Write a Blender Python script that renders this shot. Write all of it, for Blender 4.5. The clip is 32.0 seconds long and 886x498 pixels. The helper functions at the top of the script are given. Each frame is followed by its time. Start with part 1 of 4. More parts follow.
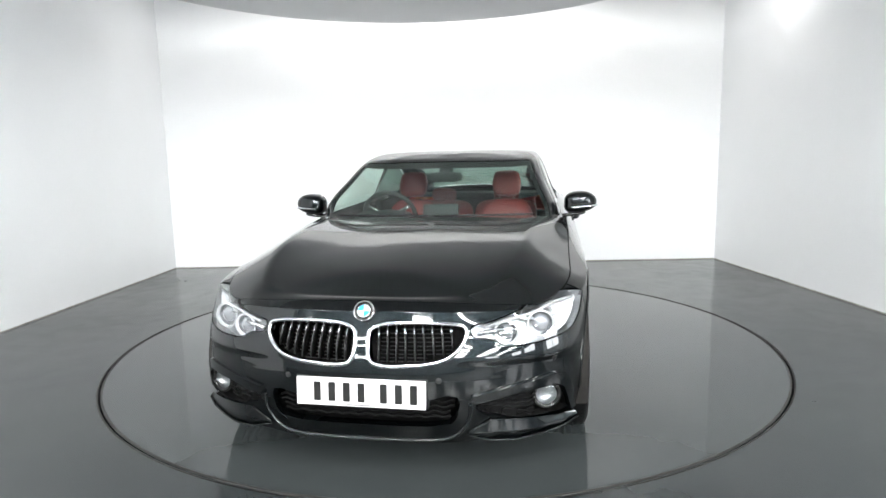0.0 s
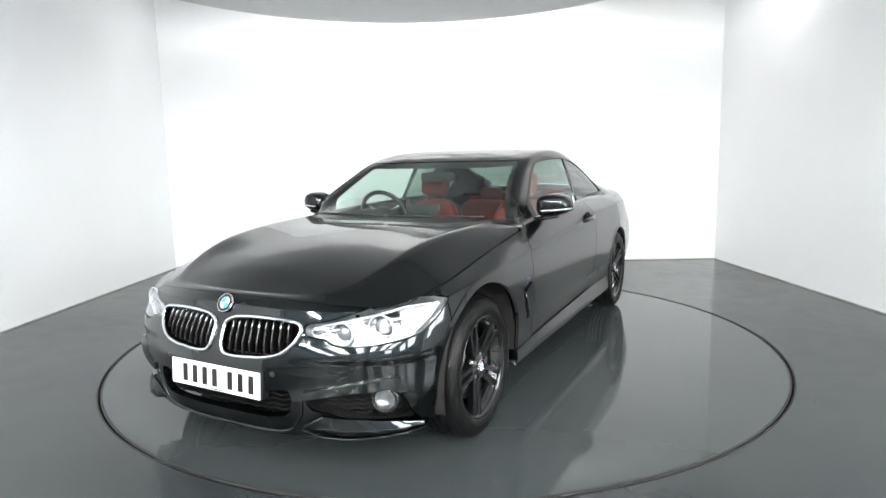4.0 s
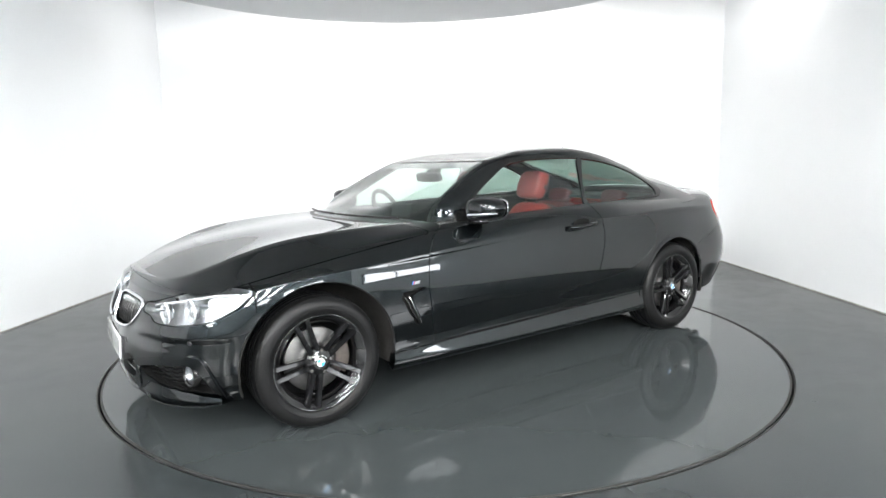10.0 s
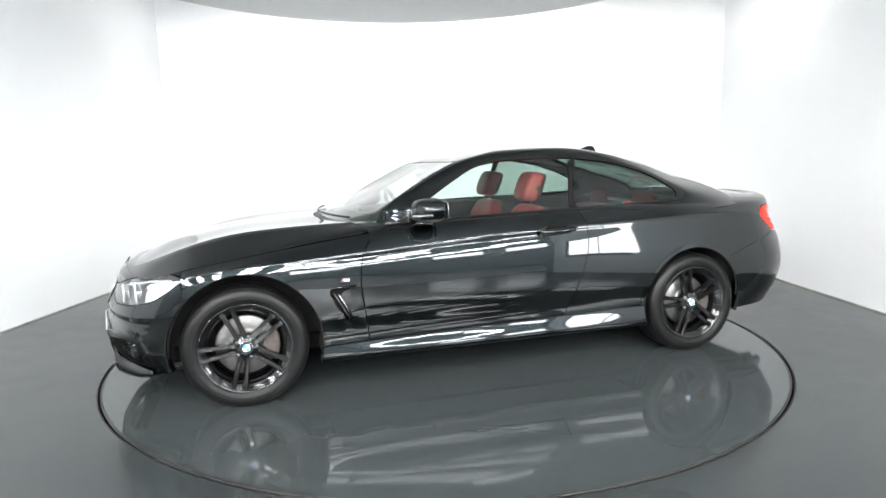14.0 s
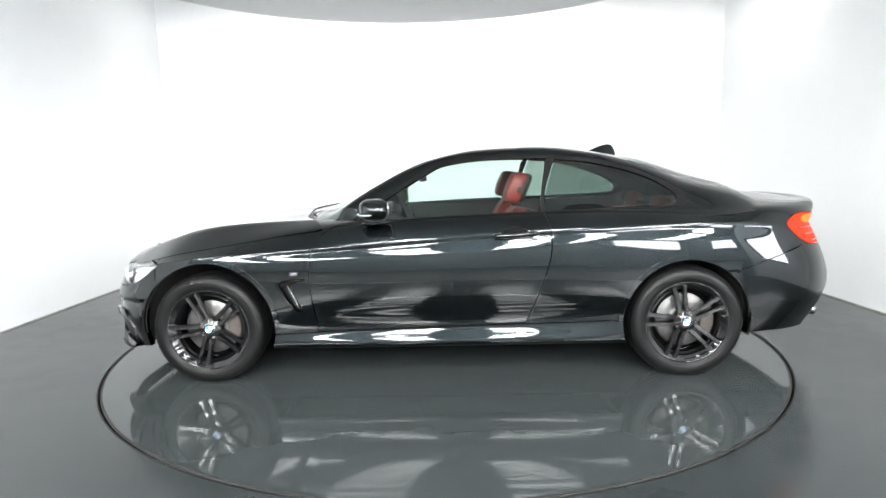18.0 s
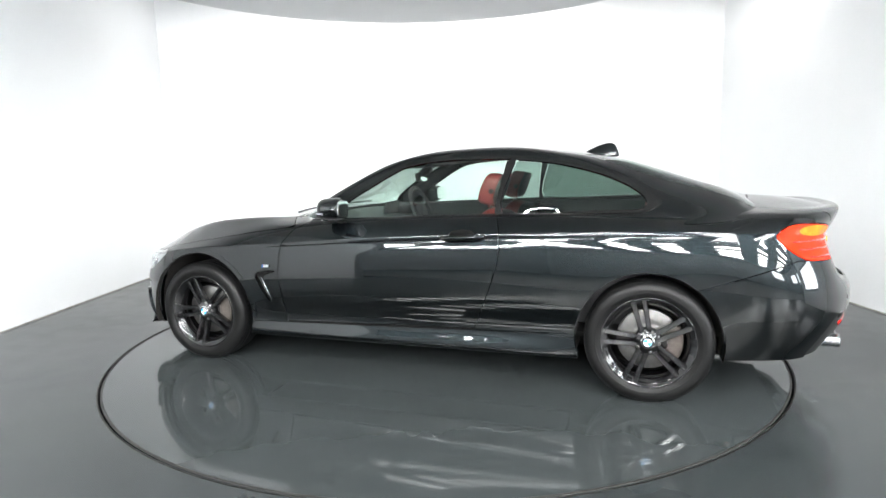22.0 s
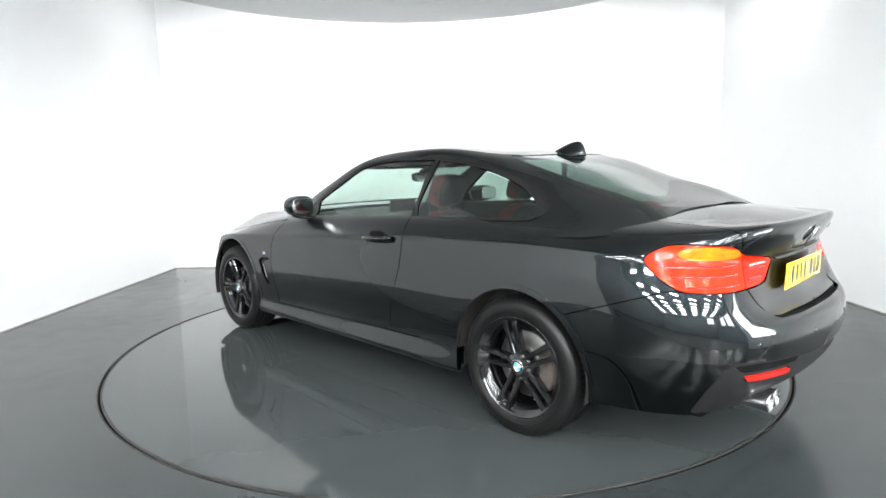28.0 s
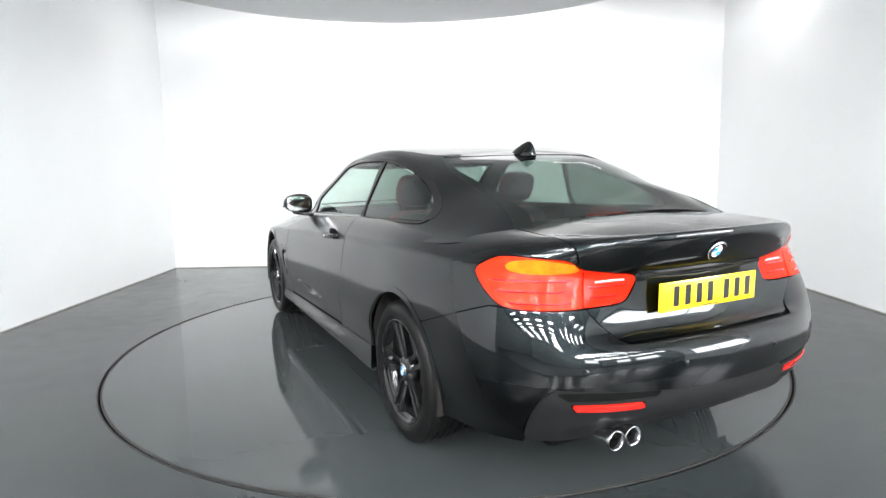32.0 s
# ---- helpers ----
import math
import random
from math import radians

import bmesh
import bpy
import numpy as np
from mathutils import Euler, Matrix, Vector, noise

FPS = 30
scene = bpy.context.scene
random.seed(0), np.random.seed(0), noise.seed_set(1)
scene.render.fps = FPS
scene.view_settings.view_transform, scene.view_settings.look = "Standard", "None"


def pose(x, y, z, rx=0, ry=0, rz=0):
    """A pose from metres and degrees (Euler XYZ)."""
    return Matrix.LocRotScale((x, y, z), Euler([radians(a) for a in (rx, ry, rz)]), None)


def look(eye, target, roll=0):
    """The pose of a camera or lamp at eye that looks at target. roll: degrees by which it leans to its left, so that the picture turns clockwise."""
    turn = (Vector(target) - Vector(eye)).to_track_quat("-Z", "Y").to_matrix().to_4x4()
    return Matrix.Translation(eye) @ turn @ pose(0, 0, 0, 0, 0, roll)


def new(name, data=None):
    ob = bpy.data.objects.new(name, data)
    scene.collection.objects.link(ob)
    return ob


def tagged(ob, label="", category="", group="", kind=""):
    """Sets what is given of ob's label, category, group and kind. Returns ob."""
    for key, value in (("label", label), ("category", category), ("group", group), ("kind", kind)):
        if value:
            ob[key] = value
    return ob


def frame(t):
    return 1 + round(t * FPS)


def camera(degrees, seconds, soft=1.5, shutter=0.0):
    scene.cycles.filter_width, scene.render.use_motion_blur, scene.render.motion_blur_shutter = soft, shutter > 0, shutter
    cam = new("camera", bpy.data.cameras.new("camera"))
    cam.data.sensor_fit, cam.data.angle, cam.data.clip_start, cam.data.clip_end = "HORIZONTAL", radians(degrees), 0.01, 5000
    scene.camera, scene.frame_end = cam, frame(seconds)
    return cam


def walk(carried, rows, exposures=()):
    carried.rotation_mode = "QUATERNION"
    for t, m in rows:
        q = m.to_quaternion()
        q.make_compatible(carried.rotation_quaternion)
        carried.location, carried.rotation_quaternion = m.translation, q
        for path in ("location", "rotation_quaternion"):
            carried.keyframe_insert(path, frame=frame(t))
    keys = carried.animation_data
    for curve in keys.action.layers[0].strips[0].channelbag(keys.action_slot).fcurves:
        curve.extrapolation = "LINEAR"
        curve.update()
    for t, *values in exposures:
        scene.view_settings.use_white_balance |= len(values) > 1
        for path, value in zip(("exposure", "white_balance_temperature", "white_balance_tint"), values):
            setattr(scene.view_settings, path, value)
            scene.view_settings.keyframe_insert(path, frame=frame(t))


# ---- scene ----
cam = camera(72.59, 32.0, soft=1.5)
EYE = Vector((0.0, -4.3816, 1.2786))
AHEAD = Vector((-0.0002, 0.98997, -0.14129))
walk(cam, [(0.0, look(EYE, EYE + AHEAD, -1.17)), (32.0, look(EYE, EYE + AHEAD, -1.17))],
     exposures=[(0.0, -0.30), (3.0, -0.20), (6.0, -0.08), (10.0, 0.04), (13.0, 0.09), (25.0, 0.11), (29.0, 0.08), (31.0, -0.04), (32.0, -0.09)])

# ---- light: a closed white booth, open towards a hall with strip lamps ----
world = bpy.data.worlds.new("world")
scene.world = world
world.use_nodes = True
world.node_tree.nodes["Background"].inputs[0].default_value = (0.8, 0.9, 1.0, 1)
world.node_tree.nodes["Background"].inputs[1].default_value = 0.05


def area_lamp(name, m, sx, sy, watts, colour=(1, 0.98, 0.95)):
    d = bpy.data.lights.new(name, "AREA")
    d.shape, d.size, d.size_y, d.energy, d.color = "RECTANGLE", sx, sy, watts, colour
    ob = new(name, d)
    ob.matrix_world = m
    return ob


# unseen wash lamps above the round panel, added to even out the back wall
# the small last one makes the bright spot at the upper right
for eye, aim, w in (((-1.9, 2.35, 3.05), (-2.1, 3.3, 1.2), 16), ((-0.3, 2.72, 3.05), (-0.3, 3.3, 1.2), 16), ((1.4, 2.5, 3.05), (1.6, 3.3, 1.2), 16), ((2.75, 1.75, 3.05), (3.5, 2.2, 2.7), 7)):
    area_lamp("unseen_wall_wash", look(eye, aim), 1.7 if w > 7.5 else 0.5, 0.12, w)


# ---- materials ----
def mat(name, base, rough=0.5, metal=0.0, coat=0.0, emit=None, bump=0.0, scale=40.0, vary=0.0, trans=0.0, ior=1.45, big=1.5, rvary=0.0, spec=0.5):
    m = bpy.data.materials.new(name)
    m.use_nodes = True
    nt = m.node_tree
    p = nt.nodes["Principled BSDF"]
    p.inputs["Base Color"].default_value = (*base, 1)
    p.inputs["Roughness"].default_value = rough
    p.inputs["Metallic"].default_value = metal
    p.inputs["Coat Weight"].default_value = coat
    p.inputs["Coat Roughness"].default_value = 0.02
    p.inputs["Transmission Weight"].default_value = trans
    p.inputs["IOR"].default_value = ior
    p.inputs["Specular IOR Level"].default_value = spec
    if emit:
        p.inputs["Emission Color"].default_value = (*emit[:3], 1)
        p.inputs["Emission Strength"].default_value = emit[3]
    if vary or bump or rvary:
        co = nt.nodes.new("ShaderNodeTexCoord")
        fine = nt.nodes.new("ShaderNodeTexNoise")
        fine.inputs["Scale"].default_value, fine.inputs["Detail"].default_value = scale, 6
        wide = nt.nodes.new("ShaderNodeTexNoise")
        wide.inputs["Scale"].default_value, wide.inputs["Detail"].default_value = big, 5
        nt.links.new(co.outputs["Object"], fine.inputs["Vector"])
        nt.links.new(co.outputs["Object"], wide.inputs["Vector"])
        mix = nt.nodes.new("ShaderNodeMix")
        mix.inputs[0].default_value = 0.55
        nt.links.new(fine.outputs["Fac"], mix.inputs[2])
        nt.links.new(wide.outputs["Fac"], mix.inputs[3])
        if vary:
            ramp = nt.nodes.new("ShaderNodeValToRGB")
            ramp.color_ramp.elements[0].position, ramp.color_ramp.elements[1].position = 0.3, 0.7
            ramp.color_ramp.elements[0].color = (*[c * (1 - vary) for c in base], 1)
            ramp.color_ramp.elements[1].color = (*[min(1, c * (1 + vary)) for c in base], 1)
            nt.links.new(mix.outputs[0], ramp.inputs[0])
            nt.links.new(ramp.outputs[0], p.inputs["Base Color"])
        if rvary:
            mr = nt.nodes.new("ShaderNodeMapRange")
            mr.inputs["From Min"].default_value, mr.inputs["From Max"].default_value = 0.3, 0.7
            mr.inputs["To Min"].default_value, mr.inputs["To Max"].default_value = max(0.01, rough - rvary), rough + rvary
            nt.links.new(mix.outputs[0], mr.inputs[0])
            nt.links.new(mr.outputs[0], p.inputs["Roughness"])
        if bump:
            b = nt.nodes.new("ShaderNodeBump")
            b.inputs["Strength"].default_value, b.inputs["Distance"].default_value = 1.0, bump
            nt.links.new(fine.outputs["Fac"], b.inputs["Height"])
            nt.links.new(b.outputs[0], p.inputs["Normal"])
    return m


WALL = mat("white_wall_paint", (0.85, 0.86, 0.87), 0.6, bump=0.0006, scale=60, vary=0.02)
PANEL = mat("white_ceiling_panel", (0.72, 0.73, 0.74), 0.6, vary=0.02)
FLOOR = mat("grey_epoxy_floor", (0.026, 0.0305, 0.0315), 0.22, vary=0.18, rvary=0.07, scale=6, big=0.7, spec=0.42)
DISC = mat("grey_turntable_paint", (0.0385, 0.0440, 0.0450), 0.06, vary=0.07, rvary=0.02, scale=5, big=0.7)
GAP = mat("black_rubber_gap", (0.008, 0.008, 0.008), 0.7)
LINER = mat("dusty_arch_liner", (0.018, 0.017, 0.016), 0.9, vary=0.4, scale=30, spec=0.2)
STEEL = mat("worn_steel_edge", (0.06, 0.057, 0.052), 0.45, 1.0, vary=0.6, scale=30)
RIMSTEEL = mat("dull_rim_steel", (0.035, 0.034, 0.032), 0.5, 0.6, vary=0.5, scale=25)
HALLWALL = mat("hall_block_wall", (0.16, 0.165, 0.17), 0.8, vary=0.1)
HALLFLOOR = mat("hall_concrete", (0.022, 0.022, 0.022), 0.5, vary=0.2)
HALLROOF = mat("hall_roof_sheet", (0.07, 0.072, 0.075), 0.7, vary=0.1)
TUBE = mat("strip_lamp_glow", (0.9, 0.9, 0.9), 0.5, emit=(0.97, 0.99, 0.985, 220))
DAYLIGHT = mat("daylight_pane", (0.8, 0.85, 0.9), 0.3, emit=(0.94, 0.97, 1.0, 24))
PAINT = mat("black_metallic_paint", (0.0068, 0.0094, 0.0107), 0.38, 1.0, coat=1.0)
PAINT.node_tree.nodes["Principled BSDF"].inputs["Coat Roughness"].default_value = 0.03


TRIM = mat("gloss_black_trim", (0.006, 0.006, 0.006), 0.12)
SATIN = mat("satin_black_plastic", (0.011, 0.011, 0.0115), 0.38, spec=0.4, vary=0.15, bump=0.0002, scale=300)
MATTE = mat("matte_black_underbody", (0.004, 0.004, 0.004), 0.8, spec=0.1)
BARBLACK = mat("black_grille_bar", (0.003, 0.003, 0.003), 0.22, spec=0.3)
PIPE = mat("dull_exhaust_chrome", (0.48, 0.48, 0.49), 0.2, 1.0)
FACET = mat("lamp_side_facets", (0.60, 0.61, 0.62), 0.3, 0.0, vary=0.3, scale=90, big=12)
CHROME = mat("bright_chrome", (0.82, 0.83, 0.84), 0.06, 1.0)
SILVER = mat("brushed_silver", (0.62, 0.63, 0.64), 0.25, 1.0)
REFLECTOR = mat("lamp_reflector", (0.34, 0.35, 0.36), 0.28, 1.0, vary=0.4, scale=25, big=9)
PROJECTOR = mat("grey_projector_glass", (0.30, 0.31, 0.33), 0.08, 0.6, coat=1.0)
OPAL = mat("opal_lamp_ring", (0.40, 0.41, 0.42), 0.25, coat=0.6)
RUBBER = mat("tyre_rubber", (0.0042, 0.0042, 0.0043), 0.42, vary=0.4, bump=0.0005, scale=120, spec=0.24, rvary=0.14)
ALLOY = mat("gloss_black_alloy", (0.0035, 0.0035, 0.0038), 0.07, spec=0.5, coat=0.4)
DISCIRON = mat("worn_brake_iron", (0.13, 0.127, 0.124), 0.45, 1.0, vary=0.3, scale=50)
RUSTY = mat("rusty_caliper", (0.062, 0.052, 0.046), 0.65, 0.3, vary=0.5, scale=60)
REDLENS = mat("red_lamp_lens", (0.58, 0.014, 0.004), 0.12, spec=0.14, vary=0.2, scale=14, big=5)
REDDEEP = mat("deep_red_lamp_lens", (0.24, 0.004, 0.003), 0.10, coat=1.0)


OUTERLENS = mat("outer_lamp_lens", (0.66, 0.020, 0.004), 0.10, spec=0.16, vary=0.3, scale=14, big=5)
AMBER = mat("amber_lamp_lens", (0.80, 0.135, 0.006), 0.10, spec=0.18, vary=0.4, scale=45, big=12)
REDREFLEX = mat("red_reflex_reflector", (0.55, 0.015, 0.01), 0.2, coat=0.5)
PLATEWHITE = mat("white_plate_acrylic", (0.80, 0.80, 0.79), 0.25, coat=0.7)
PLATEYELLOW = mat("yellow_plate_acrylic", (0.80, 0.56, 0.012), 0.20, coat=0.9)
PLATEBLACK = mat("black_plate_bar", (0.010, 0.010, 0.010), 0.3)
BLUE = mat("emblem_blue", (0.03, 0.30, 0.72), 0.15, coat=0.8)
WHITE = mat("emblem_white", (0.80, 0.81, 0.82), 0.2, coat=0.8)
DARKBLUE = mat("stripe_dark_blue", (0.02, 0.04, 0.22), 0.3)
STRIPERED = mat("stripe_red", (0.5, 0.02, 0.02), 0.3)
LEATHER = mat("red_leather", (0.20, 0.020, 0.017), 0.45, vary=0.12, bump=0.0004, scale=160)
BLACKLEATHER = mat("black_leather", (0.015, 0.015, 0.015), 0.45, vary=0.15, bump=0.0004, scale=160)
CABIN = mat("black_cabin_plastic", (0.016, 0.016, 0.017), 0.55, vary=0.12, bump=0.0003, scale=220)
HEADLINER = mat("grey_headliner_cloth", (0.22, 0.22, 0.215), 0.9, vary=0.08, bump=0.0003, scale=400)
CARPET = mat("black_carpet", (0.012, 0.012, 0.012), 0.95)


def pane(name, tint, gloss=1.0):
    m = bpy.data.materials.new(name)
    m.use_nodes = True
    nt = m.node_tree
    nt.nodes.clear()
    out, mix = nt.nodes.new("ShaderNodeOutputMaterial"), nt.nodes.new("ShaderNodeMixShader")
    clear, shine, fres = nt.nodes.new("ShaderNodeBsdfTransparent"), nt.nodes.new("ShaderNodeBsdfGlossy"), nt.nodes.new("ShaderNodeLayerWeight")
    clear.inputs["Color"].default_value = (*tint, 1)
    shine.inputs["Color"].default_value = (gloss, gloss, gloss, 1)
    shine.inputs["Roughness"].default_value = 0.01
    fres.inputs["Blend"].default_value = 0.5
    steep, level = nt.nodes.new("ShaderNodeMath"), nt.nodes.new("ShaderNodeMath")
    steep.operation, steep.inputs[1].default_value = "POWER", 4.5
    level.operation, level.inputs[1].default_value, level.inputs[2].default_value = "MULTIPLY_ADD", 0.92, 0.07
    nt.links.new(fres.outputs["Facing"], steep.inputs[0])
    nt.links.new(steep.outputs[0], level.inputs[0])
    nt.links.new(level.outputs[0], mix.inputs[0])
    nt.links.new(clear.outputs[0], mix.inputs[1])
    nt.links.new(shine.outputs[0], mix.inputs[2])
    nt.links.new(mix.outputs[0], out.inputs[0])
    return m


GLASS = pane("green_tinted_glass", (0.78, 0.90, 0.84))
SCREEN = pane("windscreen_glass", (0.72, 0.84, 0.79))
PRIVACY = pane("dark_tinted_glass", (0.27, 0.36, 0.32))
LENS = pane("clear_lamp_lens", (0.94, 0.95, 0.96))


# ---- mesh tools ----
def mesh_of(name, verts, faces, material, smooth=True):
    me = bpy.data.meshes.new(name)
    me.from_pydata([tuple(v) for v in verts], [], [tuple(f) for f in faces])
    me.validate()
    me.update()
    if material:
        me.materials.append(material)
    if smooth:
        me.shade_smooth()
    return me


def bm_mesh(name, bm, material, smooth=False, angle=35):
    me = bpy.data.meshes.new(name)
    bm.normal_update()
    bm.to_mesh(me)
    bm.free()
    me.materials.append(material)
    if smooth:
        me.shade_smooth()
        me.set_sharp_from_angle(angle=radians(angle))
    return me


def part(name, me, parent=None, label="", m=None):
    ob = new(name, me)
    if parent:
        ob.parent = parent
    if m is not None:
        ob.matrix_basis = m
    if label:
        tagged(ob, label)
    return ob


def thing(ob, label, category, group="", kind=""):
    return tagged(ob, label, category, group, kind)


def box(bm, x0, x1, y0, y1, z0, z1, bevel=0.0):
    r = bmesh.ops.create_cube(bm, size=1.0, matrix=Matrix.Translation(((x0 + x1) / 2, (y0 + y1) / 2, (z0 + z1) / 2)) @ Matrix.Diagonal((x1 - x0, y1 - y0, z1 - z0, 1)))
    if bevel:
        es = list({e for v in r["verts"] for e in v.link_edges})
        bmesh.ops.bevel(bm, geom=es, offset=bevel, segments=2, affect="EDGES", profile=0.6)


def box_mesh(name, dims, material, bevel=0.0):
    bm = bmesh.new()
    box(bm, *dims, bevel)
    return bm_mesh(name, bm, material, bevel > 0)


def revolve(profile, n, axis="y", a0=0.0, a1=2 * math.pi):
    """Turns a profile of (radius, along) about an axis; closed round when the turn is full."""
    full = abs(a1 - a0 - 2 * math.pi) < 1e-6
    cols = n if full else n + 1
    verts, faces = [], []
    for i in range(cols):
        a = a0 + (a1 - a0) * i / n
        for r, h in profile:
            c, s = r * math.cos(a), r * math.sin(a)
            verts.append((c, h, s) if axis == "y" else (c, s, h) if axis == "z" else (h, c, s))
    k = len(profile)
    for i in range(n):
        j = (i + 1) % cols
        for q in range(k - 1):
            faces.append((i * k + q, j * k + q, j * k + q + 1, i * k + q + 1))
    return verts, faces


def mirrored(verts, faces):
    return [(v[0], -v[1], v[2]) for v in verts], [tuple(reversed(f)) for f in faces]


# ---- the booth ----
RIM = 2.2616


def annulus(r0, r1, z, n=192, square=None):
    verts, faces = [], []
    for i in range(n):
        a = 2 * math.pi * i / n
        c, s = math.cos(a), math.sin(a)
        verts.append((r0 * c, r0 * s, z))
        if square:
            x0, x1, y0, y1 = square
            k = min((x1 if c > 0 else x0) / c if abs(c) > 1e-9 else 1e9, (y1 if s > 0 else y0) / s if abs(s) > 1e-9 else 1e9)
            verts.append((k * c, k * s, z))
        else:
            verts.append((r1 * c, r1 * s, z))
    for i in range(n):
        j = (i + 1) % n
        faces.append((2 * i, 2 * i + 1, 2 * j + 1, 2 * j))
    return verts, faces


v, f = annulus(RIM + 0.005, 0, 0.0, 240, (-3.85, 3.85, -4.9, 3.45))
thing(part("floor", mesh_of("floor", v, f, FLOOR, False)), "glossy dark grey painted floor round the turntable", "floor", kind="structure")
v, f = revolve([(RIM + 0.006, -0.001), (RIM + 0.006, -0.12), (0.3, -0.12)], 160, "z")
thing(part("turntable_pit", mesh_of("turntable_pit", v, f, GAP)), "dark gap round the turntable", "pit", kind="structure")
v, f = revolve([(RIM + 0.005, -0.006), (RIM + 0.005, 0.001), (RIM + 0.009, 0.0015), (RIM + 0.013, 0.0004)], 200, "z")
thing(part("trim", mesh_of("trim", v, f, STEEL)), "worn metal edging of the floor opening", "edging", kind="structure")

turntable = thing(part("turntable", mesh_of("turntable", *revolve([(0.0, 0.0), (1.2, 0.0), (RIM - 0.010, 0.0), (RIM - 0.008, -0.003), (RIM - 0.008, -0.06)], 200, "z"), DISC, False)),
                  "large round glossy grey turntable level with the floor", "turntable")
v, f = revolve([(RIM - 0.019, 0.0005), (RIM - 0.016, 0.0012), (RIM - 0.011, 0.0012), (RIM - 0.007, -0.003)], 200, "z")
part("rim_band", mesh_of("rim_band", v, f, RIMSTEEL), turntable, "dark worn rim of the turntable")


def wall_between(name, a, b, z1, thick, label):
    d = Vector((b[0] - a[0], b[1] - a[1], 0))
    n = Vector((d.y, -d.x, 0)).normalized() * thick
    base = [Vector((*a, 0)), Vector((*b, 0)), Vector((*b, 0)) + n, Vector((*a, 0)) + n]
    verts = [p for p in base] + [p + Vector((0, 0, z1)) for p in base]
    faces = [(0, 1, 2, 3), (7, 6, 5, 4), (0, 4, 5, 1), (1, 5, 6, 2), (2, 6, 7, 3), (3, 7, 4, 0)]
    return thing(part(name, mesh_of(name, verts, faces, WALL, False)), label, "wall", kind="structure")


wall_between("wall_back", (3.455, 3.21), (-3.456, 3.317), 3.7, 0.15, "smooth white painted back wall of the photo booth")
wall_between("wall_left", (-3.456, 3.317), (-3.715, -4.0), 3.7, 0.15, "smooth white painted side wall of the photo booth")
wall_between("wall_right", (3.70, -4.0), (3.455, 3.21), 3.7, 0.15, "smooth white painted side wall of the photo booth")
thing(part("ceiling", box_mesh("ceiling", (-3.8, 3.8, -4.0, 3.5, 3.7, 3.8), PANEL)), "white booth ceiling above the round panel", "ceiling", kind="structure")
v, f = revolve([(0.0, 2.82), (1.3, 2.82), (2.66, 2.82), (2.68, 2.84), (2.68, 2.90), (0.0, 2.91)], 160, "z")
thing(part("ceiling_disc", mesh_of("ceiling_disc", [(p[0] - 0.26, p[1] - 0.08, p[2]) for p in v], f, PANEL, False)),
      "round white panel hung below the booth ceiling", "ceiling panel", kind="structure")

# dirty joint between walls and floor
JOINT = mat("grimy_floor_joint", (0.30, 0.285, 0.265), 0.8, vary=0.6, scale=9, big=2.5)
for name, a, b in (("trim_back", (3.45, 3.208), (-3.45, 3.315)), ("trim_left", (-3.453, 3.31), (-3.707, -3.9)), ("trim_right", (3.692, -3.9), (3.452, 3.20))):
    d = Vector((b[0] - a[0], b[1] - a[1], 0))
    n = Vector((d.y, -d.x, 0)).normalized() * 0.007
    n = n if n.dot(Vector((a[0] + b[0], a[1] + b[1], 0))) < 0 else -n
    base = [Vector((*a, 0)), Vector((*b, 0)), Vector((*b, 0)) + n, Vector((*a, 0)) + n]
    vs_ = base + [q + Vector((0, 0, 0.010)) for q in base]
    thing(part(name, mesh_of(name, vs_, [(3, 2, 1, 0), (4, 5, 6, 7), (0, 1, 5, 4), (1, 2, 6, 5), (2, 3, 7, 6), (3, 0, 4, 7)], JOINT, False)), "thin grimy sealant joint at the foot of the wall", "joint", kind="structure")

# ---- the hall behind the camera, seen in the paint ----
HX, HY, HZ = 9.0, -20.0, 4.7
thing(part("hall_floor", box_mesh("hall_floor", (-HX, HX, HY, -4.9, -0.1, -0.001), HALLFLOOR)), "grey concrete hall floor", "floor", kind="structure")
thing(part("hall_wall_far", box_mesh("hall_wall_far", (-HX, HX, HY - 0.3, HY, 0, HZ), HALLWALL)), "grey hall wall", "wall", kind="structure")
thing(part("hall_wall_left", box_mesh("hall_wall_left", (-HX - 0.3, -HX, HY, -4.0, 0, HZ), HALLWALL)), "grey hall wall", "wall", kind="structure")
thing(part("hall_wall_right", box_mesh("hall_wall_right", (HX, HX + 0.3, HY, -4.0, 0, HZ), HALLWALL)), "grey hall wall with windows", "wall", kind="structure")
thing(part("hall_wall_near", box_mesh("hall_wall_near", (-HX, -3.75, -4.2, -4.0, 0, HZ), HALLWALL)), "grey wall beside the booth", "wall", kind="structure")
thing(part("hall_wall_near_right", box_mesh("hall_wall_near_right", (3.75, HX, -4.2, -4.0, 0, HZ), HALLWALL)), "grey wall beside the booth", "wall", kind="structure")
thing(part("hall_wall_over", box_mesh("hall_wall_over", (-3.75, 3.75, -4.2, -4.0, 3.7, HZ), HALLWALL)), "grey wall over the booth opening", "wall", kind="structure")
thing(part("hall_ceiling", box_mesh("hall_ceiling", (-HX, HX, HY, -4.0, HZ, HZ + 0.1), HALLROOF)), "pale hall roof sheeting", "ceiling", kind="structure")
strip = box_mesh("strip_lamp", (-0.6, 0.6, -0.025, 0.025, -0.06, 0.001), TUBE)
